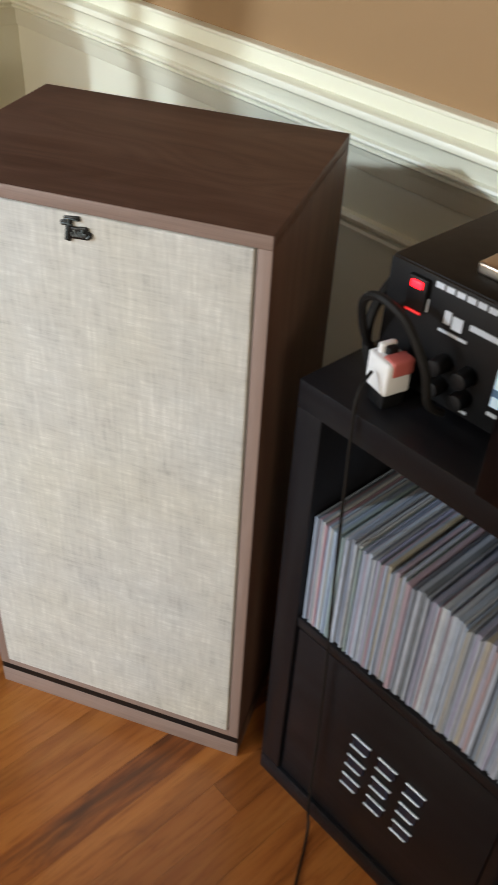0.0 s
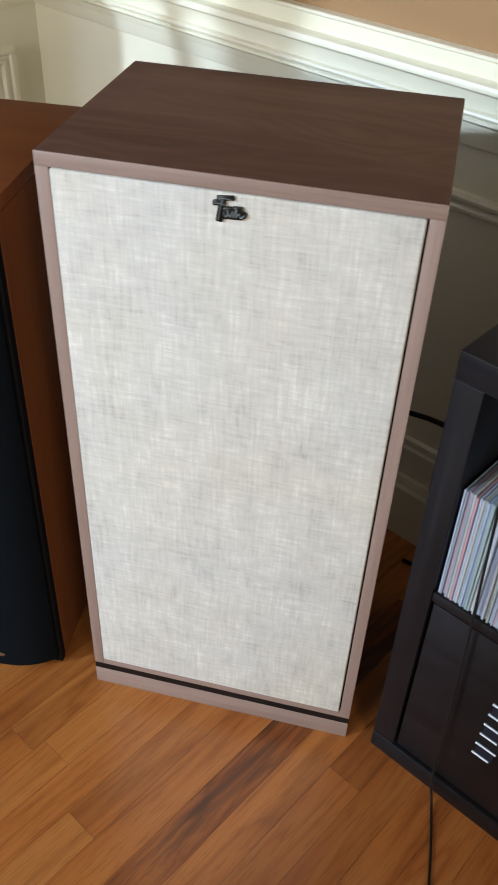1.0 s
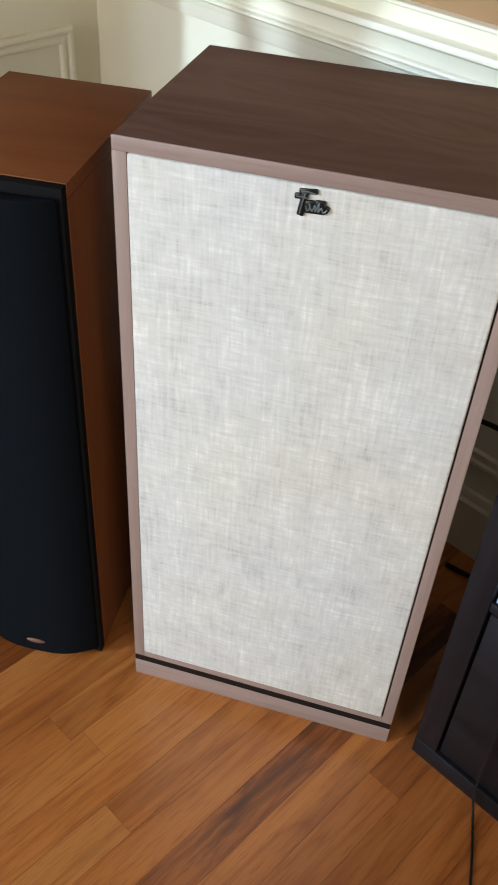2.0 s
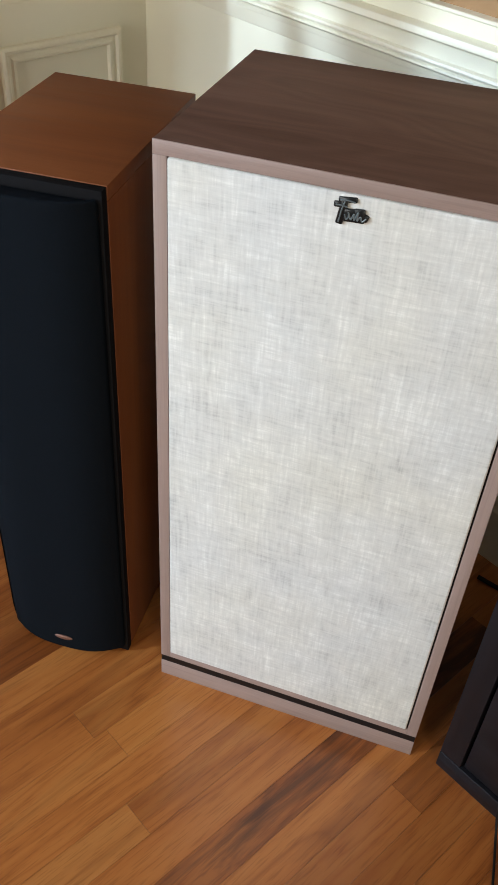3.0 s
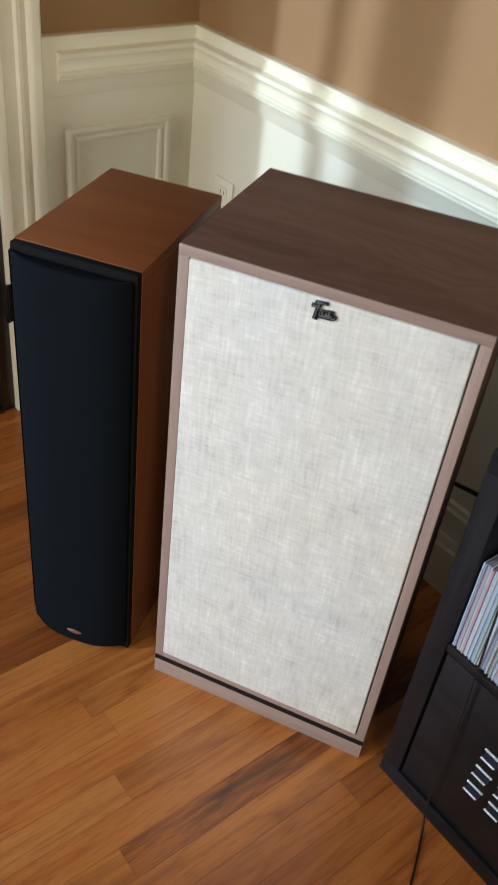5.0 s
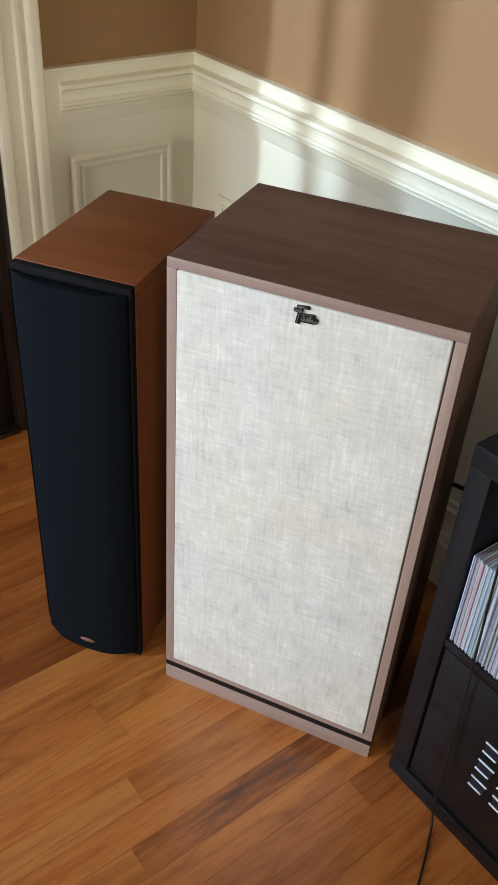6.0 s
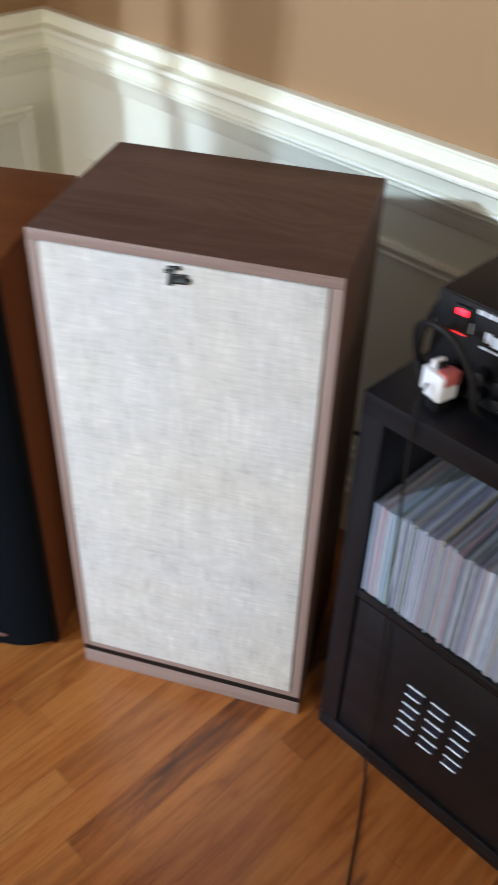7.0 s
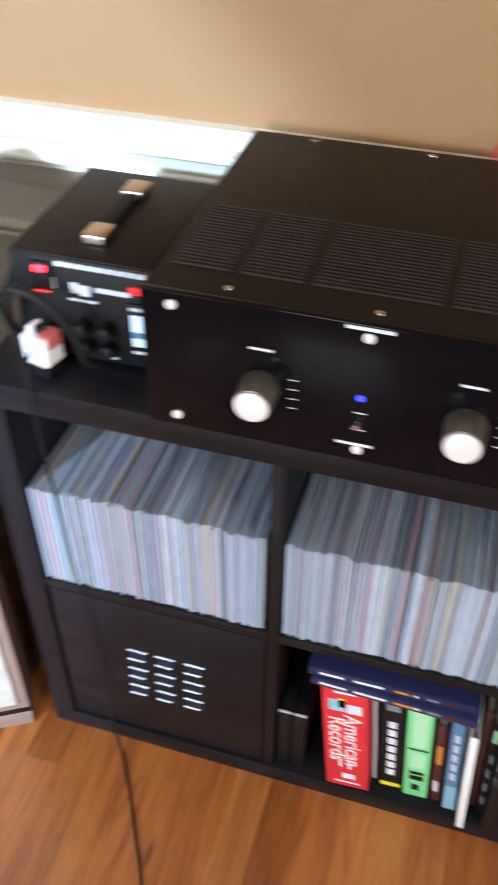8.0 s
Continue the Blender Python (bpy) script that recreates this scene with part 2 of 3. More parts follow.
M_NICKEL = plain("warm_nickel_cap", (0.62, 0.52, 0.42), 0.28, 1.0, 0.05, 120, 0.05)
M_SILVER = plain("brushed_silver_knob_face", (0.90, 0.90, 0.88), 0.35, 0.3, 0.04, 300, 0.1)
M_SLOT_GLINT = plain("slot_edge_blue_glint", (0.52, 0.61, 0.72), 0.3, 0.2, 0.03, 200, 0.05)
M_KNOB = plain("dark_bronze_knob", (0.23, 0.20, 0.165), 0.34, 0.7, 0.1, 300, 0.1)
M_WHITE = plain("white_plastic", (0.80, 0.80, 0.79), 0.4, 0, 0.03)
M_PRINT = plain("pale_grey_print", (0.66, 0.70, 0.75), 0.6, 0, 0.05)
M_BADGE = plain("black_metal_badge", (0.015, 0.017, 0.017), 0.3, 0.5)
M_STROKE = plain("blue_grey_metal_stroke", (0.16, 0.20, 0.21), 0.35, 0.5)
M_COPPER = plain("copper_badge", (0.20, 0.10, 0.07), 0.5, 0.4)
M_RED = plain("red_book_cloth", (0.62, 0.025, 0.035), 0.5, 0, 0.08)
M_PINK = plain("faded_red_plastic", (0.52, 0.13, 0.11), 0.45)
M_BAFFLE = plain("matt_black_baffle", (0.007, 0.007, 0.008), 0.8, 0, 0.1, 90, 0.1, 0.1)
M_GREEN = plain("light_green_book_cover", (0.22, 0.66, 0.26), 0.5, 0, 0.06)
M_YELLOW = plain("yellow_print", (0.72, 0.66, 0.03), 0.5)
M_BLUE = plain("steel_blue_book_cover", (0.12, 0.24, 0.40), 0.5)
M_LBLUE = plain("light_blue_print", (0.30, 0.52, 0.66), 0.5)
M_NAVY = plain("dark_blue_magazine_cover", (0.020, 0.024, 0.085), 0.35, 0, 0.2, 25)
M_SLATE = plain("slate_grey_card", (0.20, 0.22, 0.25), 0.6, 0, 0.15, 60)
M_MINT = plain("pale_mint_print", (0.42, 0.74, 0.45), 0.5)
M_ORANGE = plain("orange_print", (0.55, 0.22, 0.04), 0.5)
M_MAROON = plain("maroon_book_cover", (0.07, 0.018, 0.015), 0.5)
M_PAGES = plain("book_page_edges", (0.62, 0.60, 0.54), 0.8, 0, 0.15, 400, 0.4)
M_LED_RED = glow("red_pilot_lamp", (1.0, 0.006, 0.012), 16.0)
M_LED_DIM = glow("dim_red_indicator", (0.75, 0.02, 0.02), 0.6)
M_LED_BLUE = glow("blue_pilot_lamp", (0.03, 0.03, 1.0), 5.0)
M_METER = glow("backlit_meter_window", (0.55, 0.72, 0.85), 0.55)

# ---- building helpers ----


def box(bm, x0, x1, y0, y1, z0, z1, bevel=0.0, seg=2):
    """Adds a box, with rounded edges, to a bmesh."""
    m = Matrix.Translation(((x0 + x1) / 2, (y0 + y1) / 2, (z0 + z1) / 2)) @ Matrix.Diagonal((x1 - x0, y1 - y0, z1 - z0, 1))
    made = bmesh.ops.create_cube(bm, size=1, matrix=m)
    if bevel:
        edges = list({e for v in made["verts"] for e in v.link_edges})
        bmesh.ops.bevel(bm, geom=edges, offset=bevel, segments=seg, profile=0.5, affect="EDGES")
    return bm


def boxed(*args, **kw):
    return box(bmesh.new(), *args, **kw)


def rod(r, a, b, seg=20, r2=None, bevel=0.0):
    """A round bar between two points."""
    bm = bmesh.new()
    a, b = Vector(a), Vector(b)
    m = Matrix.Translation((a + b) / 2) @ (b - a).to_track_quat("Z", "Y").to_matrix().to_4x4()
    bmesh.ops.create_cone(bm, cap_ends=True, segments=seg, radius1=r, radius2=r if r2 is None else r2, depth=(b - a).length, matrix=m)
    if bevel:
        edges = [e for e in bm.edges if len(e.link_faces) == 2 and e.calc_face_angle(0) > 1.0]
        bmesh.ops.bevel(bm, geom=edges, offset=bevel, segments=2, profile=0.5, affect="EDGES")
    return bm


def link(name, bm, material, smooth=True):
    me = bpy.data.meshes.new(name)
    bm.normal_update()
    for f in bm.faces:
        f.smooth = False
    bm.to_mesh(me)
    bm.free()
    me.materials.append(material)
    if smooth:
        me.shade_smooth()
        me.set_sharp_from_angle(angle=radians(35))
    return new(name, me)


def part(name, bm, material, parent, label=""):
    ob = link(name, bm, material)
    ob.parent = parent
    return tagged(ob, label) if label else ob


def thing(name, m, label, category, group="", kind=""):
    ob = new(name)
    ob.empty_display_size = 0.05
    ob.matrix_world = m
    return tagged(ob, label, category, group, kind)


def structure(name, bm, material, label, category):
    return tagged(link(name, bm, material), label, category, kind="structure")


def tube(name, points, radius, material, parent=None):
    """A cable through points, as a mesh swept along a smooth curve."""
    pts = [Vector(p) for p in points]
    path = []
    for i in range(len(pts) - 1):
        p0, p1, p2, p3 = pts[max(i - 1, 0)], pts[i], pts[i + 1], pts[min(i + 2, len(pts) - 1)]
        for k in range(8):
            t = k / 8
            path.append(0.5 * (2 * p1 + (p2 - p0) * t + (2 * p0 - 5 * p1 + 4 * p2 - p3) * t * t + (3 * p1 - p0 - 3 * p2 + p3) * t ** 3))
    path.append(pts[-1])
    bm = bmesh.new()
    rings, side = [], Vector((0.31, 0.22, 0.92))
    for i, p in enumerate(path):
        d = (path[min(i + 1, len(path) - 1)] - path[max(i - 1, 0)]).normalized()
        side = (side - d * side.dot(d)).normalized()
        up = d.cross(side)
        rings.append([bm.verts.new(p + radius * (math.cos(a) * side + math.sin(a) * up)) for a in [k * math.tau / 8 for k in range(8)]])
    for r0, r1 in zip(rings, rings[1:]):
        for k in range(8):
            bm.faces.new((r0[k], r0[(k + 1) % 8], r1[(k + 1) % 8], r1[k]))
    bm.faces.new(rings[0][::-1])
    bm.faces.new(rings[-1])
    bmesh.ops.recalc_face_normals(bm, faces=bm.faces)
    ob = link(name, bm, material)
    ob.parent = parent
    return ob


def sweep(profile, ends):
    """A moulding: profile of (out, up), and a function that gives its two end points for each."""
    bm = bmesh.new()
    rows = [[bm.verts.new(p) for p in ends(o, u)] for o, u in profile]
    for r0, r1 in zip(rows, rows[1:]):
        bm.faces.new((r0[0], r0[1], r1[1], r1[0]))
    bm.faces.new([r[0] for r in rows])
    bm.faces.new([r[1] for r in rows][::-1])
    bmesh.ops.recalc_face_normals(bm, faces=bm.faces)
    return bm


# ---- the room ----
XL, YB, XR, YF, ZC = -1.804, 1.006, 3.2, -3.4, 2.6
RAIL = 0.906
DOOR_Y0, DOOR_Y1, SIDE_Y0, SIDE_Y1 = -0.54, 0.49, -2.85, -0.61
SIDE_Z1 = 2.35

bm = boxed(XL - 0.14, XR + 0.14, YB, YB + 0.14, 0, ZC)
structure("wall_north", bm, M_WALL, "brown painted wall above cream wainscot, by the speakers", "wall")
bm = bmesh.new()
for y0, y1, z0, z1 in ((DOOR_Y1, YB, 0, ZC), (SIDE_Y1, DOOR_Y0, 0, ZC), (YF, SIDE_Y0, 0, ZC), (DOOR_Y0, DOOR_Y1, 2.05, ZC), (SIDE_Y0, SIDE_Y1, SIDE_Z1, ZC), (SIDE_Y0, SIDE_Y1, 0, 0.55)):
    box(bm, XL - 0.14, XL, y0, y1, z0, z1)
structure("wall_west", bm, M_WALL, "brown painted wall with a cased entry door", "wall")
bm = bmesh.new()
for y0, y1, z0, z1 in ((YF, -2.5, 0, ZC), (-0.5, YB, 0, ZC), (-2.5, -0.5, 0, 0.75), (-2.5, -0.5, 2.15, ZC)):
    box(bm, XR, XR + 0.14, y0, y1, z0, z1)
structure("wall_east", bm, M_WALL, "unseen brown wall with an opening added for the east fill lamp", "wall")
bm = bmesh.new()
for x0, x1, z0, z1 in ((XL - 0.14, -1.5, 0, ZC), (-0.2, XR + 0.14, 0, ZC), (-1.5, -0.2, 0, 0.7), (-1.5, -0.2, 2.2, ZC)):
    box(bm, x0, x1, YF - 0.14, YF, z0, z1)
structure("wall_south", bm, M_WALL, "unseen brown wall with a window opening added for a fill lamp", "wall")
bm = boxed(XL - 0.14, XR + 0.14, YF - 0.14, YB + 0.14, ZC, ZC + 0.1)
structure("ceiling", bm, M_CEIL, "plain white painted ceiling", "ceiling")

# wainscot faces, 6 mm proud of the plaster
structure("wainscot_north", boxed(XL + 0.006, XR, YB - 0.006, YB, 0, 0.80), M_TRIM, "cream painted wainscot below a chair rail", "wainscot")
structure("wainscot_west", boxed(XL, XL + 0.006, 0.600, YB, 0, 0.80), M_TRIM, "cream painted wainscot beside the door casing", "wainscot")

# chair rail: a flat board with a thin cap, and a stepped moulding on it that stops short of the casing
CAP_PROFILE = [(0, 0.906), (0.019, 0.906), (0.0205, 0.9045), (0.0205, 0.9015), (0.019, 0.900), (0.014, 0.8995), (0.014, 0.784), (0.012, 0.781), (0, 0.780)]
RAIL_PROFILE = [(0.0139, 0.876), (0.030, 0.875), (0.034, 0.873), (0.036, 0.869), (0.036, 0.864), (0.033, 0.861), (0.0275, 0.8595), (0.0255, 0.853), (0.0245, 0.844), (0.0255, 0.837), (0.0315, 0.8345),
                (0.033, 0.831), (0.0315, 0.8275), (0.024, 0.826), (0.0275, 0.823), (0.028, 0.820), (0.0245, 0.8165), (0.0185, 0.814), (0.0165, 0.808), (0.0139, 0.803)]
structure("chair_rail_north", sweep(CAP_PROFILE, lambda o, u: ((XL + o, YB - o, u), (XR, YB - o, u))), M_TRIM, "cream chair rail board along the wall", "chair rail")
structure("trim_rail_north", sweep(RAIL_PROFILE, lambda o, u: ((XL + o, YB - o, u), (XR, YB - o, u))), M_TRIM, "stepped cream moulding on the chair rail", "moulding")
structure("chair_rail_west", sweep(CAP_PROFILE, lambda o, u: ((XL + o, YB - o, u), (XL + o, 0.604, u))), M_TRIM, "cream chair rail board ending at the casing", "chair rail")
structure("trim_rail_west", sweep(RAIL_PROFILE, lambda o, u: ((XL + o, YB - o, u), (XL + o, 0.634 + 0.2 * (0.036 - o), u))), M_TRIM, "stepped cream moulding with a returned end", "moulding")
# the same wainscot closes the walls behind
structure("wainscot_east", boxed(XR - 0.012, XR, YF, YB - 0.05, 0, 0.74), M_TRIM, "cream painted wainscot along the far wall", "wainscot")
structure("wainscot_south", boxed(XL, XR - 0.012, YF, YF + 0.012, 0, 0.64), M_TRIM, "cream painted wainscot below the added window", "wainscot")

BASE_PROFILE = [(0, 0.14), (0.008, 0.139), (0.011, 0.132), (0.010, 0.122), (0.016, 0.116), (0.016, 0.0), (0, 0)]
structure("baseboard_north", sweep(BASE_PROFILE, lambda o, u: ((XL + 0.006 + o, YB - 0.006 - o, u), (XR, YB - 0.006 - o, u))), M_TRIM, "cream painted baseboard", "baseboard")
structure("baseboard_west", sweep(BASE_PROFILE, lambda o, u: ((XL + 0.006 + o, YB - 0.006 - o, u), (XL + 0.006 + o, 0.602, u))), M_TRIM, "cream painted baseboard", "baseboard")

PANEL_PROFILE = [(0.0, 0.0), (0.010, 0.001), (0.013, 0.006), (0.012, 0.011), (0.007, 0.015), (0.006, 0.020), (0.009, 0.024), (0.008, 0.029), (0.003, 0.032), (0.0, 0.032)]


def panel_mould(name, place, a0, a1, z0, z1, label):
    """A mitred picture-frame moulding; place(a, z, out) gives the point on its wall."""
    bm = bmesh.new()
    for c in range(4):
        def corner(k, i):
            return [(a0 + i, z0 + i), (a1 - i, z0 + i), (a1 - i, z1 - i), (a0 + i, z1 - i)][k % 4]
        rows = []
        for o, i in PANEL_PROFILE:
            rows.append([bm.verts.new(place(*corner(c, i), o)), bm.verts.new(place(*corner(c + 1, i), o))])
        for r0, r1 in zip(rows, rows[1:]):
            bm.faces.new((r0[0], r0[1], r1[1], r1[0]))
    bmesh.ops.remove_doubles(bm, verts=bm.verts, dist=0.0001)
    bmesh.ops.recalc_face_normals(bm, faces=bm.faces)
    return structure(name, bm, M_TRIM, label, "trim")


panel_mould("trim_west_panel", lambda a, z, o: (XL + 0.006 + o, a, z), 0.658, 0.932, 0.20, 0.708, "cream picture-frame moulding on the wainscot")
panel_mould("trim_north_panel", lambda a, z, o: (a, YB - 0.006 - o, z), -0.98, 0.35, 0.20, 0.712, "cream picture-frame moulding on the wainscot")

# entry door and its casing; the sidelight is unseen, added to let the sun in
CASING = [(0.0, 0.495), (0.016, 0.495), (0.018, 0.498), (0.018, 0.516), (0.014, 0.520), (0.014, 0.546), (0.019, 0.552), (0.019, 0.560), (0.016, 0.564), (0.016, 0.572), (0.024, 0.578), (0.026, 0.584), (0.026, 0.598), (0.023, 0.602), (0.0, 0.602)]
structure("trim_door_casing", sweep(CASING, lambda o, u: ((XL + o, u, 0), (XL + o, u, 2.15))), M_TRIM, "fluted cream door casing", "door casing")
bm = bmesh.new()
box(bm, XL - 0.139, XL + 0.003, SIDE_Y1, DOOR_Y0, 0, 2.05, bevel=0.002)
box(bm, XL - 0.14, XL + 0.016, DOOR_Y0 - 0.03, 0.60, 2.05, 2.15, bevel=0.002)
box(bm, XL - 0.14, XL + 0.016, SIDE_Y0, SIDE_Y1 - 0.005, 0.53, 0.57, bevel=0.002)
structure("trim_door_jamb", bm, M_TRIM, "cream door jamb and head", "door frame")
structure("trim_hinge_jamb", boxed(XL - 0.14, XL + 0.002, 0.462, 0.494, 0, 2.05, bevel=0.002), M_DOOR, "dark-stained hinge jamb of the entry door", "door frame")
DX0, DX1 = XL - 0.075, XL - 0.03
door = thing("door_1", pose(0, 0, 0), "closed dark-stained wooden entry door, its unseen glazing added", "door", kind="structure")
for y0, y1 in ((DOOR_Y0 + 0.004, DOOR_Y0 + 0.032), (0.325, 0.460)):
    part("stile", boxed(DX0, DX1, y0, y1, 0.012, 2.045, bevel=0.003), M_DOOR, door)
part("bottom_panel", boxed(DX0 + 0.002, DX1 - 0.002, DOOR_Y0 + 0.032, 0.325, 0.012, 0.62, bevel=0.002), M_DOOR, door)
part("top_rail", boxed(DX0 + 0.002, DX1 - 0.002, DOOR_Y0 + 0.032, 0.325, 1.94, 2.045, bevel=0.002), M_DOOR, door)
for y, w in ((-0.105, 0.024),):
    part("glazing_bar", boxed(DX0 + 0.006, DX1 - 0.006, y - w, y + w, 0.62, 1.94, bevel=0.002), M_DOOR, door)
for y0, y1 in ((DOOR_Y0 + 0.032, -0.129), (-0.081, 0.325)):
    pane = part("pane", boxed(XL - 0.055, XL - 0.051, y0, y1, 0.62, 1.94), M_GLASS, door, "clear glass pane")
    pane.visible_shadow = False
for z in (0.321, 1.05, 1.78):
    h = part("hinge", boxed(XL + 0.0185, XL + 0.0215, 0.486, 0.507, z - 0.050, z + 0.050, bevel=0.001), M_BLACK, door, "black steel hinge leaf on the casing")
    part("knuckle", rod(0.0055, (XL + 0.021, 0.486, z - 0.050), (XL + 0.021, 0.486, z + 0.050), 12, bevel=0.001), M_BLACK, h)
part("threshold", boxed(XL - 0.14, XL + 0.01, DOOR_Y0 + 0.005, 0.461, 0.0, 0.0115, bevel=0.003), M_DOOR, door)
side = tagged(link("added_window_2", boxed(XL - 0.055, XL - 0.051, SIDE_Y0, SIDE_Y1 - 0.005, 0.57, SIDE_Z1), M_GLASS), "unseen glazed opening added beside the entry door to let the sun in", "window", kind="structure")
side.visible_shadow = False

tagged(link("window_1", boxed(-1.5, -0.2, YF - 0.12, YF - 0.115, 0.7, 2.2), M_WHITE), "white sheet closing the added, unseen south window opening", "window", kind="structure")
tagged(link("window_3", boxed(XR + 0.115, XR + 0.12, -2.5, -0.5, 0.75, 2.15), M_WHITE), "white sheet closing the added, unseen east window opening", "window", kind="structure")

# ---- the walnut and linen floor speaker ----
FW, FD, FH = 0.419, 0.313, 0.901


def walnut_speaker():
    """Origin at the front left foot; x along the front, y to the back."""
    ob = thing("floor_speaker", pose(-0.916, 0.353, 0, 0, 0, math.degrees(0.507)), "large walnut floor speaker with an off-white linen grille", "speaker")
    t, z0 = 0.0155, 0.050
    part("top_panel", boxed(0, FW, 0, FD, FH - t, FH, bevel=0.0012), M_WALNUT, ob)
    for x in (0, FW - t):
        part("side_panel", boxed(x, x + t, 0, FD, z0, FH - t - 0.0002, bevel=0.0012), M_WALNUT_V, ob)
    part("bottom_panel", boxed(t, FW - t, 0, FD, z0, z0 + t, bevel=0.0012), M_WALNUT, ob)
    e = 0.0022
    part("edge_band", boxed(0, FW, -e, -0.0001, FH - t, FH, bevel=0.0005), M_LIT_FRONT, ob, "walnut front edge, paler for the light on it")
    part("edge_band", boxed(t, FW - t, -e, -0.0001, z0, z0 + t, bevel=0.0005), M_LIT_FRONT, ob, "walnut front edge, paler for the light on it")
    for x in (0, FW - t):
        part("edge_band", boxed(x, x + t, -e, -0.0001, z0, FH - t - 0.0001, bevel=0.0005), M_LIT_FRONT_V, ob, "walnut front edge, paler for the light on it")
    part("edge_band", boxed(0, FW, -e, 0.0008, 0, 0.036, bevel=0.0005), M_LIT_FRONT, ob, "walnut plinth front, paler for the light on it")
    part("back_panel", boxed(t, FW - t, FD - 0.022, FD - 0.004, z0 + t, FH - t), M_BLACK, ob)
    part("baffle", boxed(t, FW - t, 0.016, 0.034, z0 + t, FH - t), M_BLACK, ob)
    part("reveal", boxed(0.0004, FW - 0.0004, -0.0016, FD - 0.01, 0.0362, z0 - 0.0002), M_BLACK, ob, "flush black strip in place of the dark gap above the plinth")
    part("plinth", boxed(0, FW, 0.001, FD - 0.004, 0, 0.036, bevel=0.0015), M_WALNUT, ob)
    g = part("grille", boxed(t + 0.0012, FW - t - 0.0022, -0.0048, 0.015, z0 + t - 0.0005, FH - t - 0.0005, bevel=0.0025, seg=3), M_LINEN, ob, "off-white slubbed linen grille cloth")
    # badge: a dark cut-out plate with paler raised strokes, no letters
    bm = bmesh.new()
    for x0, x1, za, zb, lean in ((-0.015, 0.008, 0.0100, 0.0165, -6), (-0.020, -0.008, 0.0030, 0.0100, -6), (-0.0135, -0.0045, -0.0170, 0.0140, 9), (-0.007, 0.012, -0.0120, 0.0035, -4),
                                 (0.006, 0.019, -0.0115, 0.0050, -4), (0.013, 0.0235, -0.0085, 0.0000, 22)):
        n0 = len(bm.verts)
        box(bm, x0, x1, -0.0075 - 0.0002 * (n0 % 5), -0.0035, za, zb, bevel=0.0018)
        bm.verts.ensure_lookup_table()
        bmesh.ops.rotate(bm, verts=bm.verts[n0:], cent=((x0 + x1) / 2, 0, (za + zb) / 2), matrix=Matrix.Rotation(radians(lean), 3, "Y"))
    bmesh.ops.transform(bm, matrix=Matrix.Translation((0.2065, 0, 0.8685)) @ Matrix.Diagonal((0.82, 1, 0.85, 1)), verts=bm.verts)
    badge = part("badge", bm, M_BADGE, g, "black metal script badge")
    for pts in (((-0.012, 0.0125), (-0.004, 0.0138), (0.006, 0.0125)), ((-0.006, 0.0125), (-0.009, 0.002), (-0.0115, -0.0135)), ((-0.017, 0.0065), (-0.009, 0.0068), (-0.003, 0.0055)),
                ((-0.005, -0.003), (-0.0025, -0.0085), (0.0005, -0.004), (-0.001, 0.000), (0.003, -0.008), (0.006, -0.001), (0.007, -0.008), (0.011, 0.002), (0.0105, -0.008), (0.014, -0.003), (0.0165, -0.008), (0.021, -0.004))):
        tube("stroke", [(0.2065 + 0.82 * x, -0.0082, 0.8685 + 0.85 * z) for x, z in pts], 0.0008, M_STROKE, badge)
    return ob


walnut_speaker()

# ---- the cherry tower speaker ----
TW, TD, TH = 0.204, 0.307, 0.826


def tower_speaker():
    """Origin at the front right foot of the cabinet; x along the front, y to the back."""
    ob = thing("tower_speaker", pose(-0.987, 0.344, 0, 0, 0, math.degrees(0.568)), "slim cherry tower speaker with a bowed black cloth grille", "speaker")
    part("cabinet", boxed(-TW, 0, 0, TD, 0.012, TH - 0.0185, bevel=0.0012), M_CHERRY_V, ob)
    part("top_panel", boxed(-TW, 0, 0, TD, TH - 0.018, TH, bevel=0.0015), M_CHERRY, ob)
    part("baffle", boxed(-TW + 0.0008, -0.0008, -0.014, 0, 0.006, TH - 0.001, bevel=0.0015), M_BAFFLE, ob)
    for x in (-TW + 0.02, -0.02):
        for y in (0.02, TD - 0.02):
            part("foot", rod(0.012, (x, y, 0), (x, y, 0.012), 14), M_BLACK, ob)
    bm = bmesh.new()
    n, cols = 18, []
    for i in range(n + 1):
        s = i / n * 2 - 1
        y = -0.016 - 0.027 * (1 - abs(s) ** 3.2)
        x = -TW / 2 - 0.0025 + s * (TW / 2 - 0.003)
        cols.append([bm.verts.new((x, y, 0.010 + 0.010 * s * s)), bm.verts.new((x, y, TH - 0.010)), bm.verts.new((x, -0.014, TH - 0.013)), bm.verts.new((x, -0.014, 0.008))])
    for a, b in zip(cols, cols[1:]):
        for k in range(4):
            bm.faces.new((a[k], a[(k + 1) % 4], b[(k + 1) % 4], b[k]))
    bm.faces.new(cols[0])
    bm.faces.new(cols[-1])
    bmesh.ops.recalc_face_normals(bm, faces=bm.faces)
    sharp = [e for e in bm.edges if e.calc_face_angle(0) > 0.7]
    bmesh.ops.bevel(bm, geom=sharp, offset=0.004, segments=3, profile=0.5, affect="EDGES")
    g = part("grille", bm, M_CLOTH, ob, "navy-black cloth grille bowed outwards")
    bm = bmesh.new()
    bmesh.ops.create_uvsphere(bm, u_segments=18, v_segments=8, radius=1, matrix=Matrix.Translation((-TW / 2, -0.0435, 0.040)) @ Matrix.Diagonal((0.016, 0.003, 0.0048, 1)))
    part("badge", bm, M_COPPER, g, "small copper oval badge")
    return ob


tower_speaker()

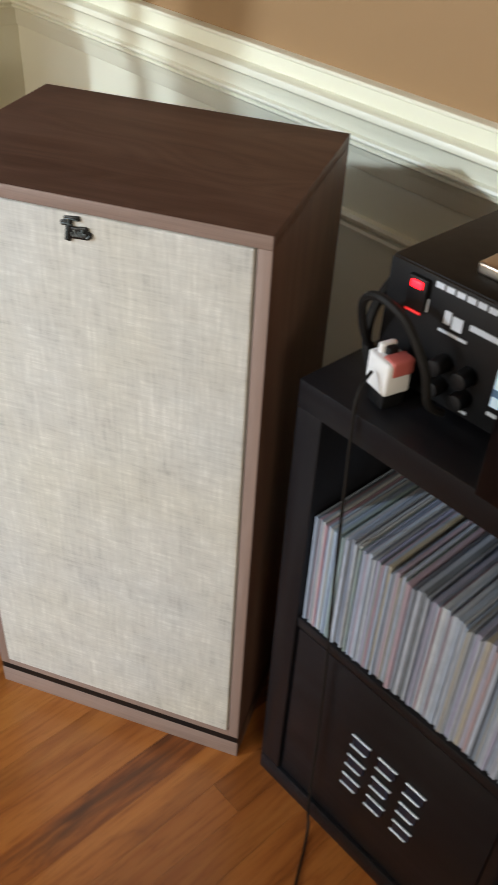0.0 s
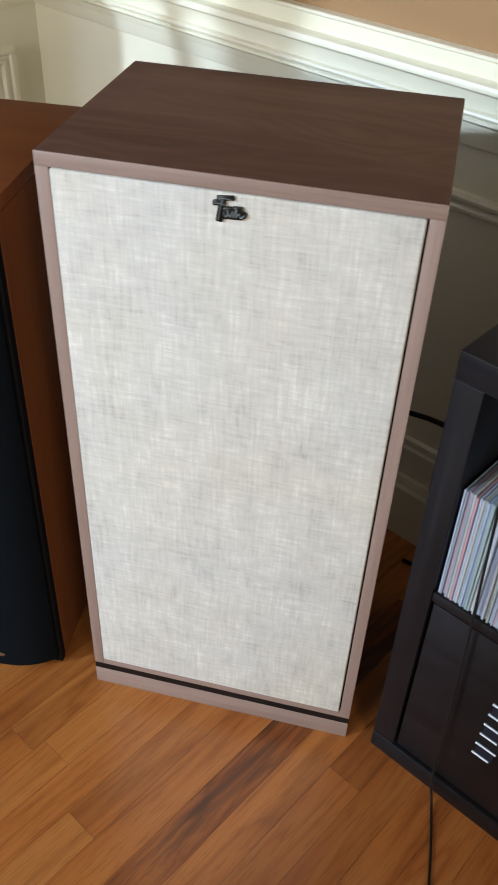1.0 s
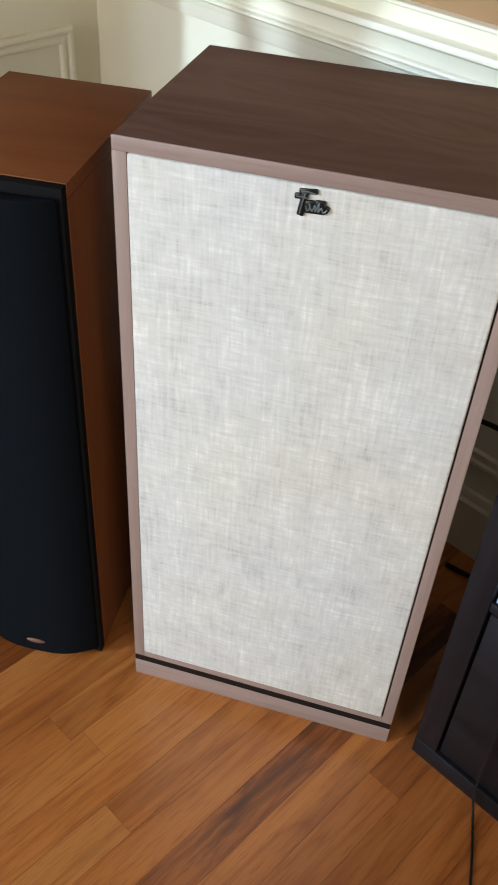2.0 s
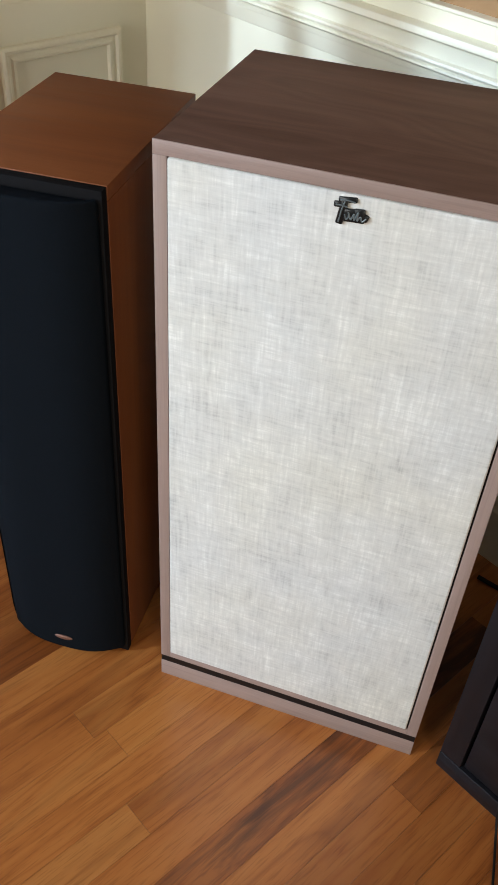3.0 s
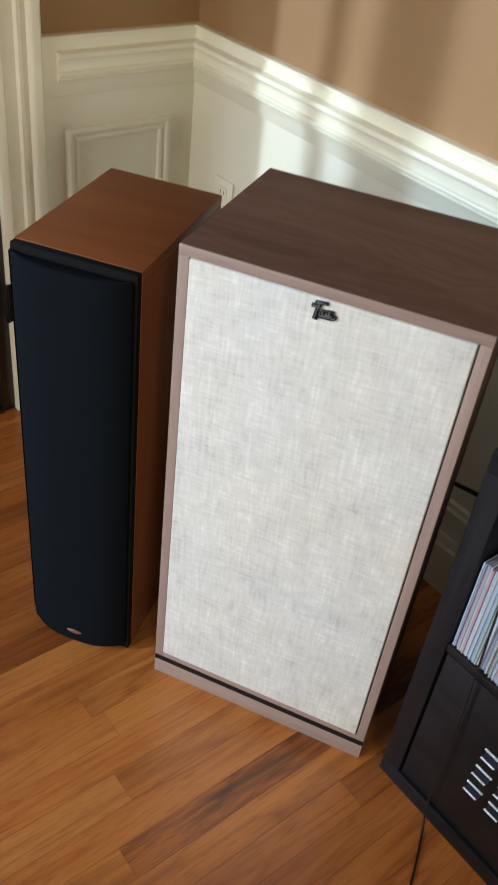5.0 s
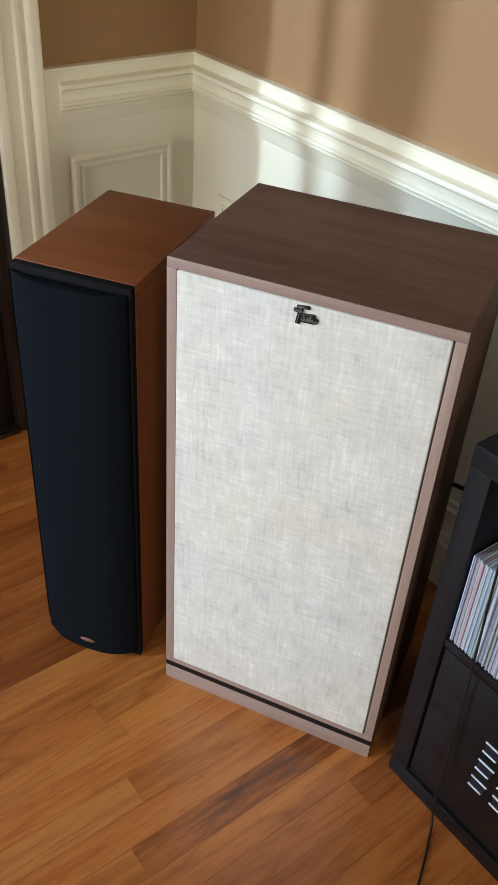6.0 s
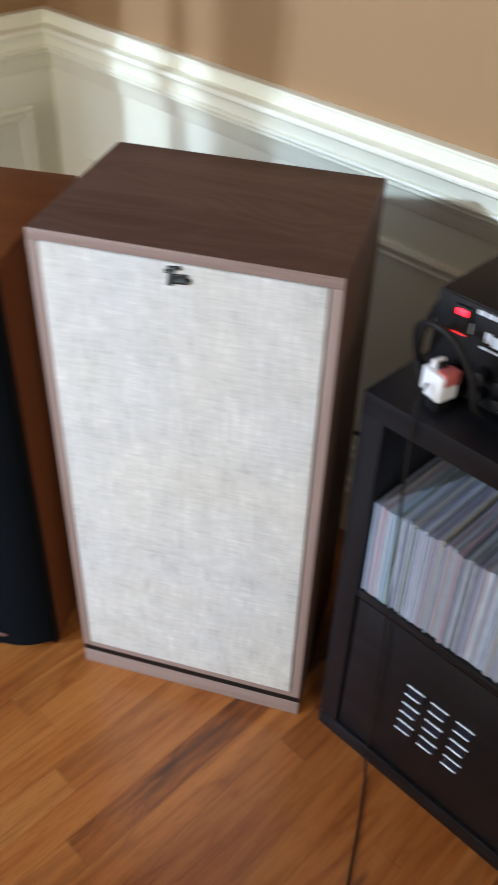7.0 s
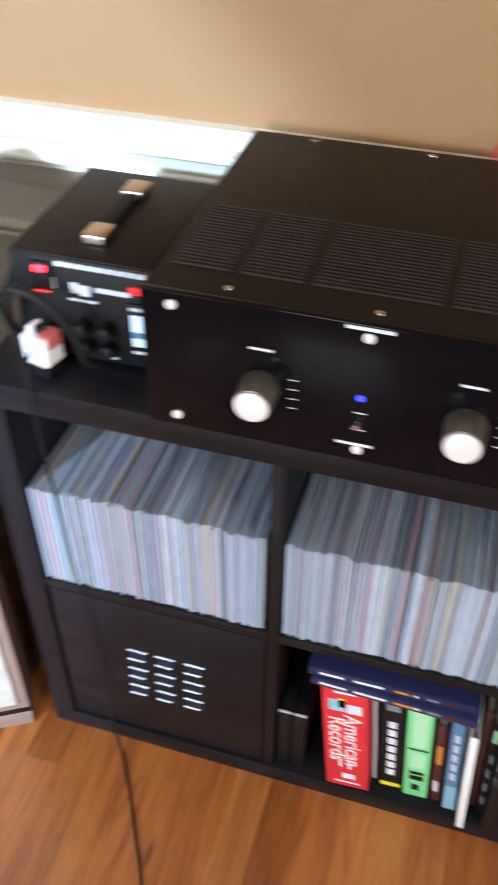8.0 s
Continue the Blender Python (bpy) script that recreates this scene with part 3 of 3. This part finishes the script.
# ---- the record rack ----
RX, RY, RD, RH = -0.514, 0.574, 0.385, 0.747
T, TI, CELL = 0.037, 0.0165, 0.334
RW = 2 * T + 2 * CELL + TI
C1, C2 = RX + T, RX + T + CELL + TI     # left edges of the two cells
SH = 0.3745                             # underside of the middle shelf


def rack():
    ob = thing("cube_shelf", pose(0, 0, 0), "black-brown cube shelf holding records and books", "shelf")
    e = 0.0015
    part("top_board", boxed(RX, RX + RW, RY, RY + RD, RH - T, RH, bevel=e), M_RACK, ob)
    part("bottom_board", boxed(RX, RX + RW, RY, RY + RD, 0, T, bevel=e), M_RACK, ob)
    for x in (RX, RX + RW - T):
        part("side_board", boxed(x, x + T, RY + 0.0004, RY + RD, T, RH - T, bevel=e), M_RACK_V, ob)
    part("divider", boxed(C1 + CELL, C2, RY + 0.003, RY + RD, T, RH - T, bevel=0.001), M_RACK_V, ob)
    for x in (C1, C2):
        part("shelf_board", boxed(x, x + CELL, RY + 0.003, RY + RD, SH, SH + TI, bevel=0.001), M_RACK, ob)
    # door insert with metal-edged slots in three columns, the edges' bright reflection in their colour
    d = part("door", boxed(C1 + 0.004, C1 + CELL - 0.002, RY + 0.004, RY + 0.022, T + 0.005, SH - 0.003, bevel=0.0012), M_RACK, ob, "black-brown door insert with slotted vents")
    for c, x in enumerate((-0.358, -0.314, -0.268)):
        for r in range(6):
            z = 0.267 - 0.0235 * r
            w = 0.031 if r % 2 == 0 else 0.026
            x0 = x - 0.001 * r
            part("slot_edge", rod(0.0018, (x0, RY + 0.0018, z), (x0 + w, RY + 0.0018, z), 10), M_SLOT_GLINT, d, "metal slot edge, its blue-white reflection in the colour")
            if r % 2 == 0:
                part("slot", boxed(x0 + 0.002, x0 + w - 0.002, RY + 0.0015, RY + 0.005, z - 0.021, z - 0.003), M_SLOT, d, "dark blue slot recess")
    return ob


M_SLOT = plain("dark_blue_gloss_recess", (0.010, 0.022, 0.045), 0.15)
rack()

# records: seven-inch sleeves, upright in two rows, the front row one by one
rng = random.Random(4)
SLEEVES = []
for k in range(8):
    w = (0.0022, 0.0026, 0.003, 0.003, 0.0034, 0.0038, 0.0046, 0.0058)[k]
    h = 0.181 + rng.uniform(-0.003, 0.003)
    bm = boxed(0, w, 0, 0.182, 0, h, bevel=0.0006, seg=1)
    me = bpy.data.meshes.new("record_sleeve")
    bm.to_mesh(me)
    bm.free()
    me.materials.append(M_SLEEVE)
    SLEEVES.append((w, me))
for x0, label in ((C1, "worn seven-inch record sleeve standing in the shelf"), (C2, "pale seven-inch record sleeve standing in the shelf")):
    x = x0 + 0.004
    while x < x0 + CELL - 0.008:
        w, me = rng.choice(SLEEVES)
        s = tagged(new("record_sleeve", me), label, "record", group="records in the shelf")
        s.matrix_world = pose(x, RY + 0.006 + rng.uniform(0, 0.005), SH + TI, 0, rng.uniform(-0.5, 0.1), rng.uniform(-0.4, 0.4))
        x += w + rng.uniform(0.0001, 0.0007)
    bm = bmesh.new()
    x = x0 + 0.004
    while x < x0 + CELL - 0.008:
        w = rng.uniform(0.0024, 0.006)
        dy = rng.uniform(0, 0.006)
        box(bm, x, x + w, RY + 0.194 + dy, RY + 0.374 + dy, SH + TI, SH + TI + 0.181 + rng.uniform(-0.003, 0.003))
        x += w + 0.0005
    tagged(link("record_row", bm, M_SLEEVE, False), "back row of worn seven-inch record sleeves", "records", kind="stuff")

# ---- books in the lower cell ----


def text_mesh(body, size, depth=0.0004):
    cu = bpy.data.curves.new("lettering", "FONT")
    cu.body, cu.size, cu.extrude, cu.align_x, cu.align_y = body, size, depth, "CENTER", "CENTER"
    ob = bpy.data.objects.new("lettering", cu)
    scene.collection.objects.link(ob)
    me = bpy.data.meshes.new_from_object(ob.evaluated_get(bpy.context.evaluated_depsgraph_get()))
    bpy.data.objects.remove(ob)
    return me


def book(name, x, y, w, h, d, lean, cover, label, pages=True, category="book"):
    """A book on the cell's floor, spine to the front; origin at the spine's lower left."""
    ob = thing(name, pose(x, y, T + w * math.sin(radians(abs(lean))) * (1 if lean > 0 else 0) + 0.0005, 0, lean, 0), label, category)
    c = min(0.003, w * 0.2)
    part("spine", boxed(0, w, 0, c, 0, h, bevel=c * 0.45), cover, ob)
    part("cover", boxed(0, c * 0.8, c, d, 0, h), cover, ob)
    part("cover", boxed(w - c * 0.8, w, c, d, 0, h), cover, ob)
    if pages:
        part("pages", boxed(c * 0.8, w - c * 0.8, c, d - 0.003, 0.003, h - 0.003), M_PAGES, ob)
    return ob


def bar(parent, x0, x1, z0, z1, material=None, label=""):
    return part("print_bar", boxed(x0, x1, -0.0006, 0.0005, z0, z1), material or M_PRINT, parent, label)


red = book("red_book", -0.036, RY + 0.002, 0.066, 0.272, 0.21, -5.5, M_RED, "thick red record price guide leaning in the shelf")
for body, x in (("American", 0.043), ("Records", 0.020)):
    me = text_mesh(body, 0.036)
    me.materials.append(M_WHITE)
    ob = new("lettering", me)
    ob.parent = red
    ob.matrix_local = pose(x, -0.0004, 0.135) @ pose(0, 0, 0, 90, 0, 0) @ pose(0, 0, 0, 0, 0, -90)
    tagged(ob, "white lettering on the spine")
bar(red, 0.018, 0.050, 0.256, 0.261)
bar(red, 0.010, 0.034, 0.212, 0.240, M_LBLUE, "pale blue picture on the spine")
bar(red, 0.036, 0.058, 0.210, 0.232, M_PRINT, "pale picture on the spine")
bar(red, 0.024, 0.034, 0.222, 0.244, M_YELLOW, "yellow picture on the spine")
bar(red, 0.036, 0.040, 0.055, 0.078)
bar(red, 0.022, 0.026, 0.058, 0.078)
bar(red, 0.026, 0.046, 0.026, 0.040)
bar(red, 0.014, 0.054, 0.012, 0.016)

grey = book("thin_booklet", 0.0335, RY + 0.03, 0.006, 0.262, 0.2, -5.5, M_PRINT, "thin pale booklet beside the red book", False)
blk = book("black_book", 0.047, RY + 0.018, 0.033, 0.262, 0.2, -5.0, M_BLACK, "black book with a yellow band and white print")
bar(blk, 0.001, 0.032, 0.012, 0.022, M_YELLOW, "yellow band at the foot of the spine")
for z in range(7):
    bar(blk, 0.010, 0.022, 0.046 + 0.022 * z, 0.062 + 0.022 * z)
grn = book("green_book", 0.084, RY + 0.018, 0.037, 0.262, 0.2, -5.0, M_GREEN, "light green book with dark print on its spine")
for z0, z1, x0, x1 in ((0.05, 0.062, 0.008, 0.030), (0.066, 0.074, 0.008, 0.030), (0.020, 0.036, 0.012, 0.024), (0.135, 0.138, 0.004, 0.034)):
    bar(grn, x0, x1, z0, z1, M_BLACK)
for z0, z1 in ((0.085, 0.128), (0.145, 0.240)):
    bar(grn, 0.008, 0.030, z0, z1, M_MINT, "paler green print panel")
mar = book("maroon_book", 0.1265, RY + 0.02, 0.015, 0.215, 0.18, -5.0, M_MAROON, "dark maroon paperback with orange print")
bar(mar, 0.003, 0.012, 0.11, 0.16, M_ORANGE, "orange print")
bar(mar, 0.003, 0.010, 0.03, 0.06)
blu = book("blue_book", 0.1465, RY + 0.012, 0.019, 0.245, 0.2, -5.0, M_BLUE, "steel blue paperback with pale print")
bar(blu, 0.001, 0.018, 0.004, 0.07, M_LBLUE, "light blue foot of the spine")
for z in range(5):
    bar(blu, 0.006, 0.013, 0.09 + 0.026 * z, 0.108 + 0.026 * z)
wht = book("white_booklet", 0.1705, RY - 0.012, 0.011, 0.255, 0.2, -4.5, M_WHITE, "thin white booklet standing proud of the shelf", False)
box_ = thing("pale_box", pose(0.142, RY + 0.060, T + 0.0005), "pale grey card box behind the blue paperback", "box")
part("body", boxed(0, 0.022, 0, 0.13, 0, 0.262, bevel=0.002), M_SLATE, box_)
for k, (w, h, mat, lab) in enumerate(((0.009, 0.262, M_MAROON, "thin dark maroon book at the end of the row"), (0.010, 0.25, M_BLACK, "thin black book with a mint picture on its spine"), (0.013, 0.258, M_BLACK, "black book with worn grey print at the end of the row"))):
    end = book("dark_book", 0.186 + 0.0125 * k, RY + 0.03 - 0.010 * k, w, h, 0.2, -4.0, mat, lab)
    if k:
        bar(end, 0.002, w - 0.002, 0.205, 0.236, M_MINT if k == 1 else M_SLATE, "small picture on the spine")
        for r in range(4):
            bar(end, 0.003, w - 0.003, 0.03 + 0.04 * r, 0.052 + 0.04 * r, M_SLATE, "worn grey print")
bar(blk, 0.006, 0.026, 0.222, 0.250, M_SLATE, "grey emblem on the spine")

# two low black boxes at the left of the cell
for k, x in enumerate((C2 + 0.003, C2 + 0.026)):
    ob = thing("storage_case", pose(x, RY + 0.012, T + 0.0005), "low black plastic case standing in the shelf", "case", "cases in the shelf")
    part("body", boxed(0, 0.0215, 0, 0.19, 0, 0.152, bevel=0.002), M_BLACK, ob)
    part("edge_strip", boxed(0.001, 0.0205, -0.0006, 0.004, 0.1525, 0.1538, bevel=0.0004), M_PRINT, ob, "thin pale strip along the top edge")

# magazines lying across the books
zt = T + 0.276
for k, (dx, dy, mat, lab) in enumerate(((0.004, 0.0, M_NAVY, "dark blue magazine lying across the books"), (-0.002, 0.004, M_NAVY, "dark blue magazine with orange print lying on another"))):
    ob = thing("magazine", pose(-0.079 + dx, RY - 0.004 + dy, zt + 0.0165 * k, 0, 0.2, -1.0 + 1.6 * k), lab, "magazine")
    part("block", boxed(0.001, 0.229, 0.001, 0.26, 0.001, 0.0145), M_PAGES, ob)
    part("cover", boxed(0, 0.23, 0, 0.262, 0.0147, 0.0160, bevel=0.0005), mat, ob)
    part("spine", boxed(0, 0.23, -0.0012, 0.0008, 0, 0.0150, bevel=0.0004), mat, ob)
    for x0, x1, m_ in ((0.012, 0.05, M_PRINT), (0.06, 0.105, M_PRINT), (0.116, 0.140, M_ORANGE), (0.142, 0.152, M_PAGES), (0.16, 0.180, M_SLATE), (0.184, 0.205, M_MAROON)):
        part("print_bar", boxed(x0 + 0.004 * k, x1, -0.0017, -0.0008, 0.005, 0.010), m_, ob)

# ---- on top of the rack ----
AX, AW, AY, AD, AZ0, AZ1 = -0.281, 0.462, 0.566, 0.40, 0.753, 0.9205


def amplifier():
    ob = thing("amplifier", pose(AX, AY, RH), "wide black amplifier with a glossy front and two silver knobs", "amplifier")
    z0, z1 = AZ0 - RH, AZ1 - RH
    part("case", boxed(0.002, AW - 0.002, 0.008, AD, z0, z1, bevel=0.0015), M_CASE, ob)
    f = part("faceplate", boxed(0, AW, -0.002, 0.0075, z0 - 0.002, z1 + 0.0005, bevel=0.0012), M_GLOSS, ob, "glossy black faceplate")
    for x in (0.033, AW / 2, AW - 0.033):
        for z in (z0 + 0.014, z1 - 0.013):
            part("bolt", rod(0.0056, (x, -0.0045, z), (x, -0.0005, z), 16, bevel=0.001), M_SILVER, f, "bright bolt head")
    for x in (0.04, 0.42):
        for y in (0.04, 0.36):
            part("foot", rod(0.016, (x, y, 0), (x, y, z0), 16), M_BLACK, ob)
    for x in (0.085, 0.235, 0.375):
        for y in (0.022, AD - 0.012):
            part("screw", rod(0.004, (x, y, z1 - 0.001), (x, y, z1 + 0.0012), 12, bevel=0.0005), M_CHROME, ob, "small steel screw")
    # louvred vents in the lid
    for x0, x1 in ((0.016, 0.078), (0.088, 0.152), (0.162, 0.290), (0.300, 0.364), (0.374, 0.446)):
        bm = bmesh.new()
        for r in range(20):
            y = 0.052 + 0.0068 * r
            box(bm, x0, x1, y, y + 0.0030, z1 - 0.001, z1 + 0.0016)
        part("vent", bm, M_LOUVRE, ob, "row of dark louvred slots")
    for x in (0.126, 0.334):
        k = part("knob", rod(0.0195, (x, -0.036, 0.079), (x, -0.002, 0.079), 40, 0.0215, bevel=0.0015), M_KNOB, ob, "dark knob with a bright silver face")
        part("cap", rod(0.0180, (x, -0.0385, 0.079), (x, -0.0355, 0.079), 40, bevel=0.001), M_SILVER, k, "bright silver knob face")
        part("mark", boxed(x - 0.012, x + 0.012, -0.0026, -0.0015, 0.124, 0.127), M_PRINT, f)
        for r in range(4):
            part("mark", boxed(x + 0.030, x + 0.038, -0.0026, -0.0015, 0.058 + 0.012 * r, 0.0592 + 0.012 * r), M_PRINT, f)
    part("print_bar", boxed(0.208, 0.254, -0.0026, -0.0015, z1 - 0.0055, z1 - 0.0015), M_PRINT, f, "white printed line")
    part("print_bar", boxed(0.208, 0.246, -0.0026, -0.0015, 0.0250, 0.0285), M_PRINT, f, "white printed line")
    part("pilot_lamp", rod(0.0035, (0.229, -0.0035, 0.088), (0.229, -0.001, 0.088), 14), M_LED_BLUE, f, "lit blue pilot lamp")
    part("toggle_switch", rod(0.0035, (0.229, -0.012, 0.056), (0.229, -0.001, 0.058), 12, bevel=0.001), M_CHROME, f, "small chrome toggle switch")
    for z in (0.046, 0.068):
        part("mark", boxed(0.224, 0.236, -0.0026, -0.0015, z, z + 0.0014), M_PRINT, f)
    return ob


M_LOUVRE = plain("louvre_dark_metal", (0.022, 0.020, 0.020), 0.42)
amplifier()
tube_w = tagged(tube("red_wire", [(0.02, 0.955, 0.80), (0.028, 0.972, 0.925), (0.055, 0.965, 0.935), (0.10, 0.97, 0.925), (0.14, 0.985, 0.80)], 0.0024, M_RED), "red insulated wire rising behind the amplifier", "wire")


def power_supply():
    w, d, h = 0.172, 0.222, 0.139
    ob = thing("power_supply", pose(-0.475, 0.646, RH), "small black bench power supply with a carrying handle and lit meter", "power supply")
    part("case", boxed(0, w, 0.004, d, 0.006, h, bevel=0.002), M_CASE, ob)
    f = part("front_panel", boxed(0.0015, w - 0.0015, 0, 0.0038, 0.007, h - 0.001, bevel=0.0006), M_BLACK, ob)
    for x in (0.02, w - 0.02):
        for y in (0.02, d - 0.02):
            part("foot", rod(0.009, (x, y, 0), (x, y, 0.006), 12), M_BLACK, ob)
    hd = part("handle", boxed(0.081, 0.099, 0.045, 0.165, h + 0.006, h + 0.010, bevel=0.0018), M_RUBBER, ob, "black strap handle with nickel ends")
    for y in (0.034, 0.148):
        part("end_cap", boxed(0.076, 0.104, y, y + 0.034, h, h + 0.013, bevel=0.003, seg=3), M_NICKEL, hd, "nickel-plated handle end")
    for k in range(9):
        part("print_bar", boxed(0.058 + 0.0122 * k, 0.068 + 0.0122 * k, -0.0012, 0.0006, h - 0.0105, h - 0.0045), M_PRINT, f)
    sw = part("rocker_switch", boxed(0.029, 0.052, -0.006, 0.001, 0.098, 0.132, bevel=0.0015), M_BLACK, f)
    part("lamp", boxed(0.0335, 0.0475, -0.0085, -0.0055, 0.121, 0.129, bevel=0.0015), M_LED_RED, sw, "lit red rocker half")
    part("lamp_edge", boxed(0.031, 0.050, -0.0075, -0.0055, 0.0945, 0.0970, bevel=0.0006), M_LED_DIM, sw, "dim red edge of the rocker")
    part("label_plate", boxed(0.030, 0.054, -0.0012, 0.001, 0.098, 0.112), M_PRINT, f, "pale label below the switch")
    for x0, x1, z0, z1 in ((0.074, 0.082, 0.096, 0.110), (0.084, 0.096, 0.094, 0.108), (0.070, 0.104, 0.086, 0.089), (0.104, 0.146, 0.102, 0.108)):
        part("print_bar", boxed(x0, x1, -0.0012, 0.0006, z0, z1), M_PRINT, f)
    part("button", boxed(0.146, 0.159, -0.004, 0.0006, 0.108, 0.117, bevel=0.001), M_LED_DIM, f, "red square indicator")
    m = part("meter", boxed(0.143, 0.164, -0.004, 0.0006, 0.026, 0.096, bevel=0.0015), M_BLACK, f)
    part("meter_window", boxed(0.146, 0.161, -0.0052, -0.0035, 0.040, 0.082), M_METER, m, "pale lit meter window")
    part("meter_band", boxed(0.146, 0.161, -0.0058, -0.0050, 0.052, 0.060), M_BLUE, m)
    part("print_bar", boxed(0.145, 0.162, -0.0048, -0.0035, 0.088, 0.092), M_PRINT, m)
    part("print_bar", boxed(0.145, 0.162, -0.0048, -0.0035, 0.029, 0.033), M_PRINT, m)
    for x in (0.085, 0.115):
        t = part("terminal_post", rod(0.009, (x, -0.020, 0.056), (x, 0.001, 0.056), 18, 0.010, bevel=0.0012), M_BLACK, f, "black binding post")
        part("terminal_post", rod(0.009, (x, -0.018, 0.030), (x, 0.001, 0.030), 18, 0.010, bevel=0.0012), M_BLACK, f, "black binding post")
    part("print_bar", boxed(0.108, 0.122, -0.0012, 0.0006, 0.012, 0.015), M_PRINT, f)
    return ob


power_supply()

# white plug block with its lead, and the looping black cable
plug = thing("plug_block", pose(-0.450, 0.602, RH, 0, 0, -14), "white plug block standing on the shelf, red on one side", "plug")
part("body", boxed(0, 0.033, 0, 0.032, 0.018, 0.056, bevel=0.004, seg=3), M_WHITE, plug)
part("base", boxed(0.004, 0.029, 0.003, 0.030, 0.0, 0.018, bevel=0.002), M_BLACK, plug)
part("cap", boxed(0.0150, 0.0342, 0.006, 0.0328, 0.040, 0.0585, bevel=0.003, seg=3), M_PINK, plug, "faded red cap on one side")
part("connector", boxed(0.0085, 0.0165, 0.012, 0.024, 0.052, 0.064, bevel=0.002), M_BLACK, plug, "small black connector")
part("shoulder", boxed(0.001, 0.0085, 0.008, 0.028, 0.054, 0.066, bevel=0.003, seg=3), M_WHITE, plug)
part("clip", boxed(-0.006, -0.0006, 0.004, 0.028, 0.020, 0.054, bevel=0.002), M_WHITE, plug)
tagged(tube("looping_cable", [(-0.475, 0.66, 0.752), (-0.482, 0.635, 0.79), (-0.475, 0.612, 0.842), (-0.448, 0.60, 0.866), (-0.412, 0.600, 0.855), (-0.385, 0.605, 0.815), (-0.378, 0.612, 0.775), (-0.372, 0.632, 0.757)], 0.0046, M_RUBBER), "thick black cable looping in front of the power supply", "cable")
tagged(tube("looping_cable", [(-0.462, 0.80, 0.752), (-0.490, 0.77, 0.79), (-0.496, 0.735, 0.846), (-0.490, 0.690, 0.850), (-0.492, 0.655, 0.815), (-0.484, 0.640, 0.780), (-0.462, 0.632, 0.752)], 0.0052, M_RUBBER), "braided black cable bending beside the power supply", "cable")
tagged(tube("hanging_cord", [(-0.436, 0.592, 0.790), (-0.432, 0.570, 0.772), (-0.428, 0.5655, 0.70), (-0.420, 0.565, 0.52), (-0.412, 0.566, 0.36), (-0.405, 0.566, 0.18), (-0.400, 0.563, 0.05), (-0.385, 0.552, 0.006), (-0.345, 0.49, 0.003), (-0.305, 0.42, 0.003), (-0.272, 0.36, 0.003), (-0.235, 0.27, 0.003), (-0.16, 0.18, 0.003)], 0.0019, M_RUBBER), "thin black cord hanging down the shelf to the floor", "cord")

# ---- behind the speakers ----
tagged(tube("speaker_cable", [(-0.74, 0.89, 0.37), (-0.68, 0.90, 0.375), (-0.60, 0.86, 0.405), (-0.545, 0.80, 0.435), (-0.525, 0.83, 0.30), (-0.53, 0.90, 0.06), (-0.56, 0.95, 0.006), (-0.7, 0.93, 0.006)], 0.0045, M_RUBBER), "black speaker cable behind the walnut speaker", "cable")
out = thing("wall_outlet", pose(-1.645, YB - 0.006, 0.54), "cream wall outlet plate on the wainscot", "outlet")
part("plate", boxed(-0.035, 0.035, -0.007, 0, -0.057, 0.057, bevel=0.003), M_TRIM, out)
for z in (-0.025, 0.025):
    s = part("socket", boxed(-0.016, 0.016, -0.0095, -0.007, z - 0.013, z + 0.013, bevel=0.002), M_TRIM, out)
    for x in (-0.006, 0.006):
        part("slot", boxed(x - 0.001, x + 0.001, -0.0099, -0.0094, z - 0.004, z + 0.005), M_BLACK, s)


# ---- the floor boards, last ----
BW, X0 = 0.0585, -0.6520
floor = structure("floor", boxed(XL - 0.14, XR + 0.14, YF, YB, -0.06, -0.004), M_GAP, "honey-coloured oak strip floor", "floor")
plank_rng = random.Random(11)
PLANKS = {}


def plank_mesh(length, material):
    key = (round(length, 4), material.name)
    if key not in PLANKS:
        bm = boxed(0.0002, BW - 0.0002, 0.0002, key[0] - 0.0002, -0.004, 0.0)
        me = bpy.data.meshes.new("floor_board")
        bm.to_mesh(me)
        bm.free()
        me.materials.append(material)
        PLANKS[key] = me
    return PLANKS[key], key[0]


NEAR = (-1.86, 0.42)          # strips laid board by board
k0, k1 = math.floor((XL - X0) / BW), math.floor((XR - X0) / BW)
rest = bmesh.new()
for k in range(k0, k1 + 1):
    x = X0 + k * BW
    near = NEAR[0] < x < NEAR[1]
    y = YF + plank_rng.uniform(0, 0.5)
    joints = []
    while y < YB:
        joints.append(y)
        y += plank_rng.choice((0.34, 0.46, 0.58, 0.7, 0.86, 1.04))
    if k == -2:
        joints = [YF + 0.1, -2.3, -1.3, -0.42, 0.174, 0.9]
    if k == 0:
        joints = [YF + 0.3, -2.0, -1.1, -0.5, 0.113, 0.85]
    if k == -1:
        joints = [YF + 0.2, -1.9, -0.9, -0.15, 0.74]
    joints = [YF] + joints + [YB]
    for a, b in zip(joints, joints[1:]):
        if near and b > -0.75:
            mat = M_PLANK
            if k == -2 and abs(a + 0.42) < 0.01:
                mat = M_PLANK_PALE
            if k == 0 and abs(a - 0.113) < 0.01:
                mat = M_PLANK_DARK
            me, ln = plank_mesh(b - a, mat)
            ob = new("floor_board", me)
            ob.location = (x, a, 0)
            ob.parent = floor
        else:
            box(rest, x + 0.0003, x + BW - 0.0003, a + 0.0004, b - 0.0004, -0.004, 0)
ob = link("far_boards", rest, M_PLANK, False)
ob.parent = floor
tagged(ob, kind="stuff")
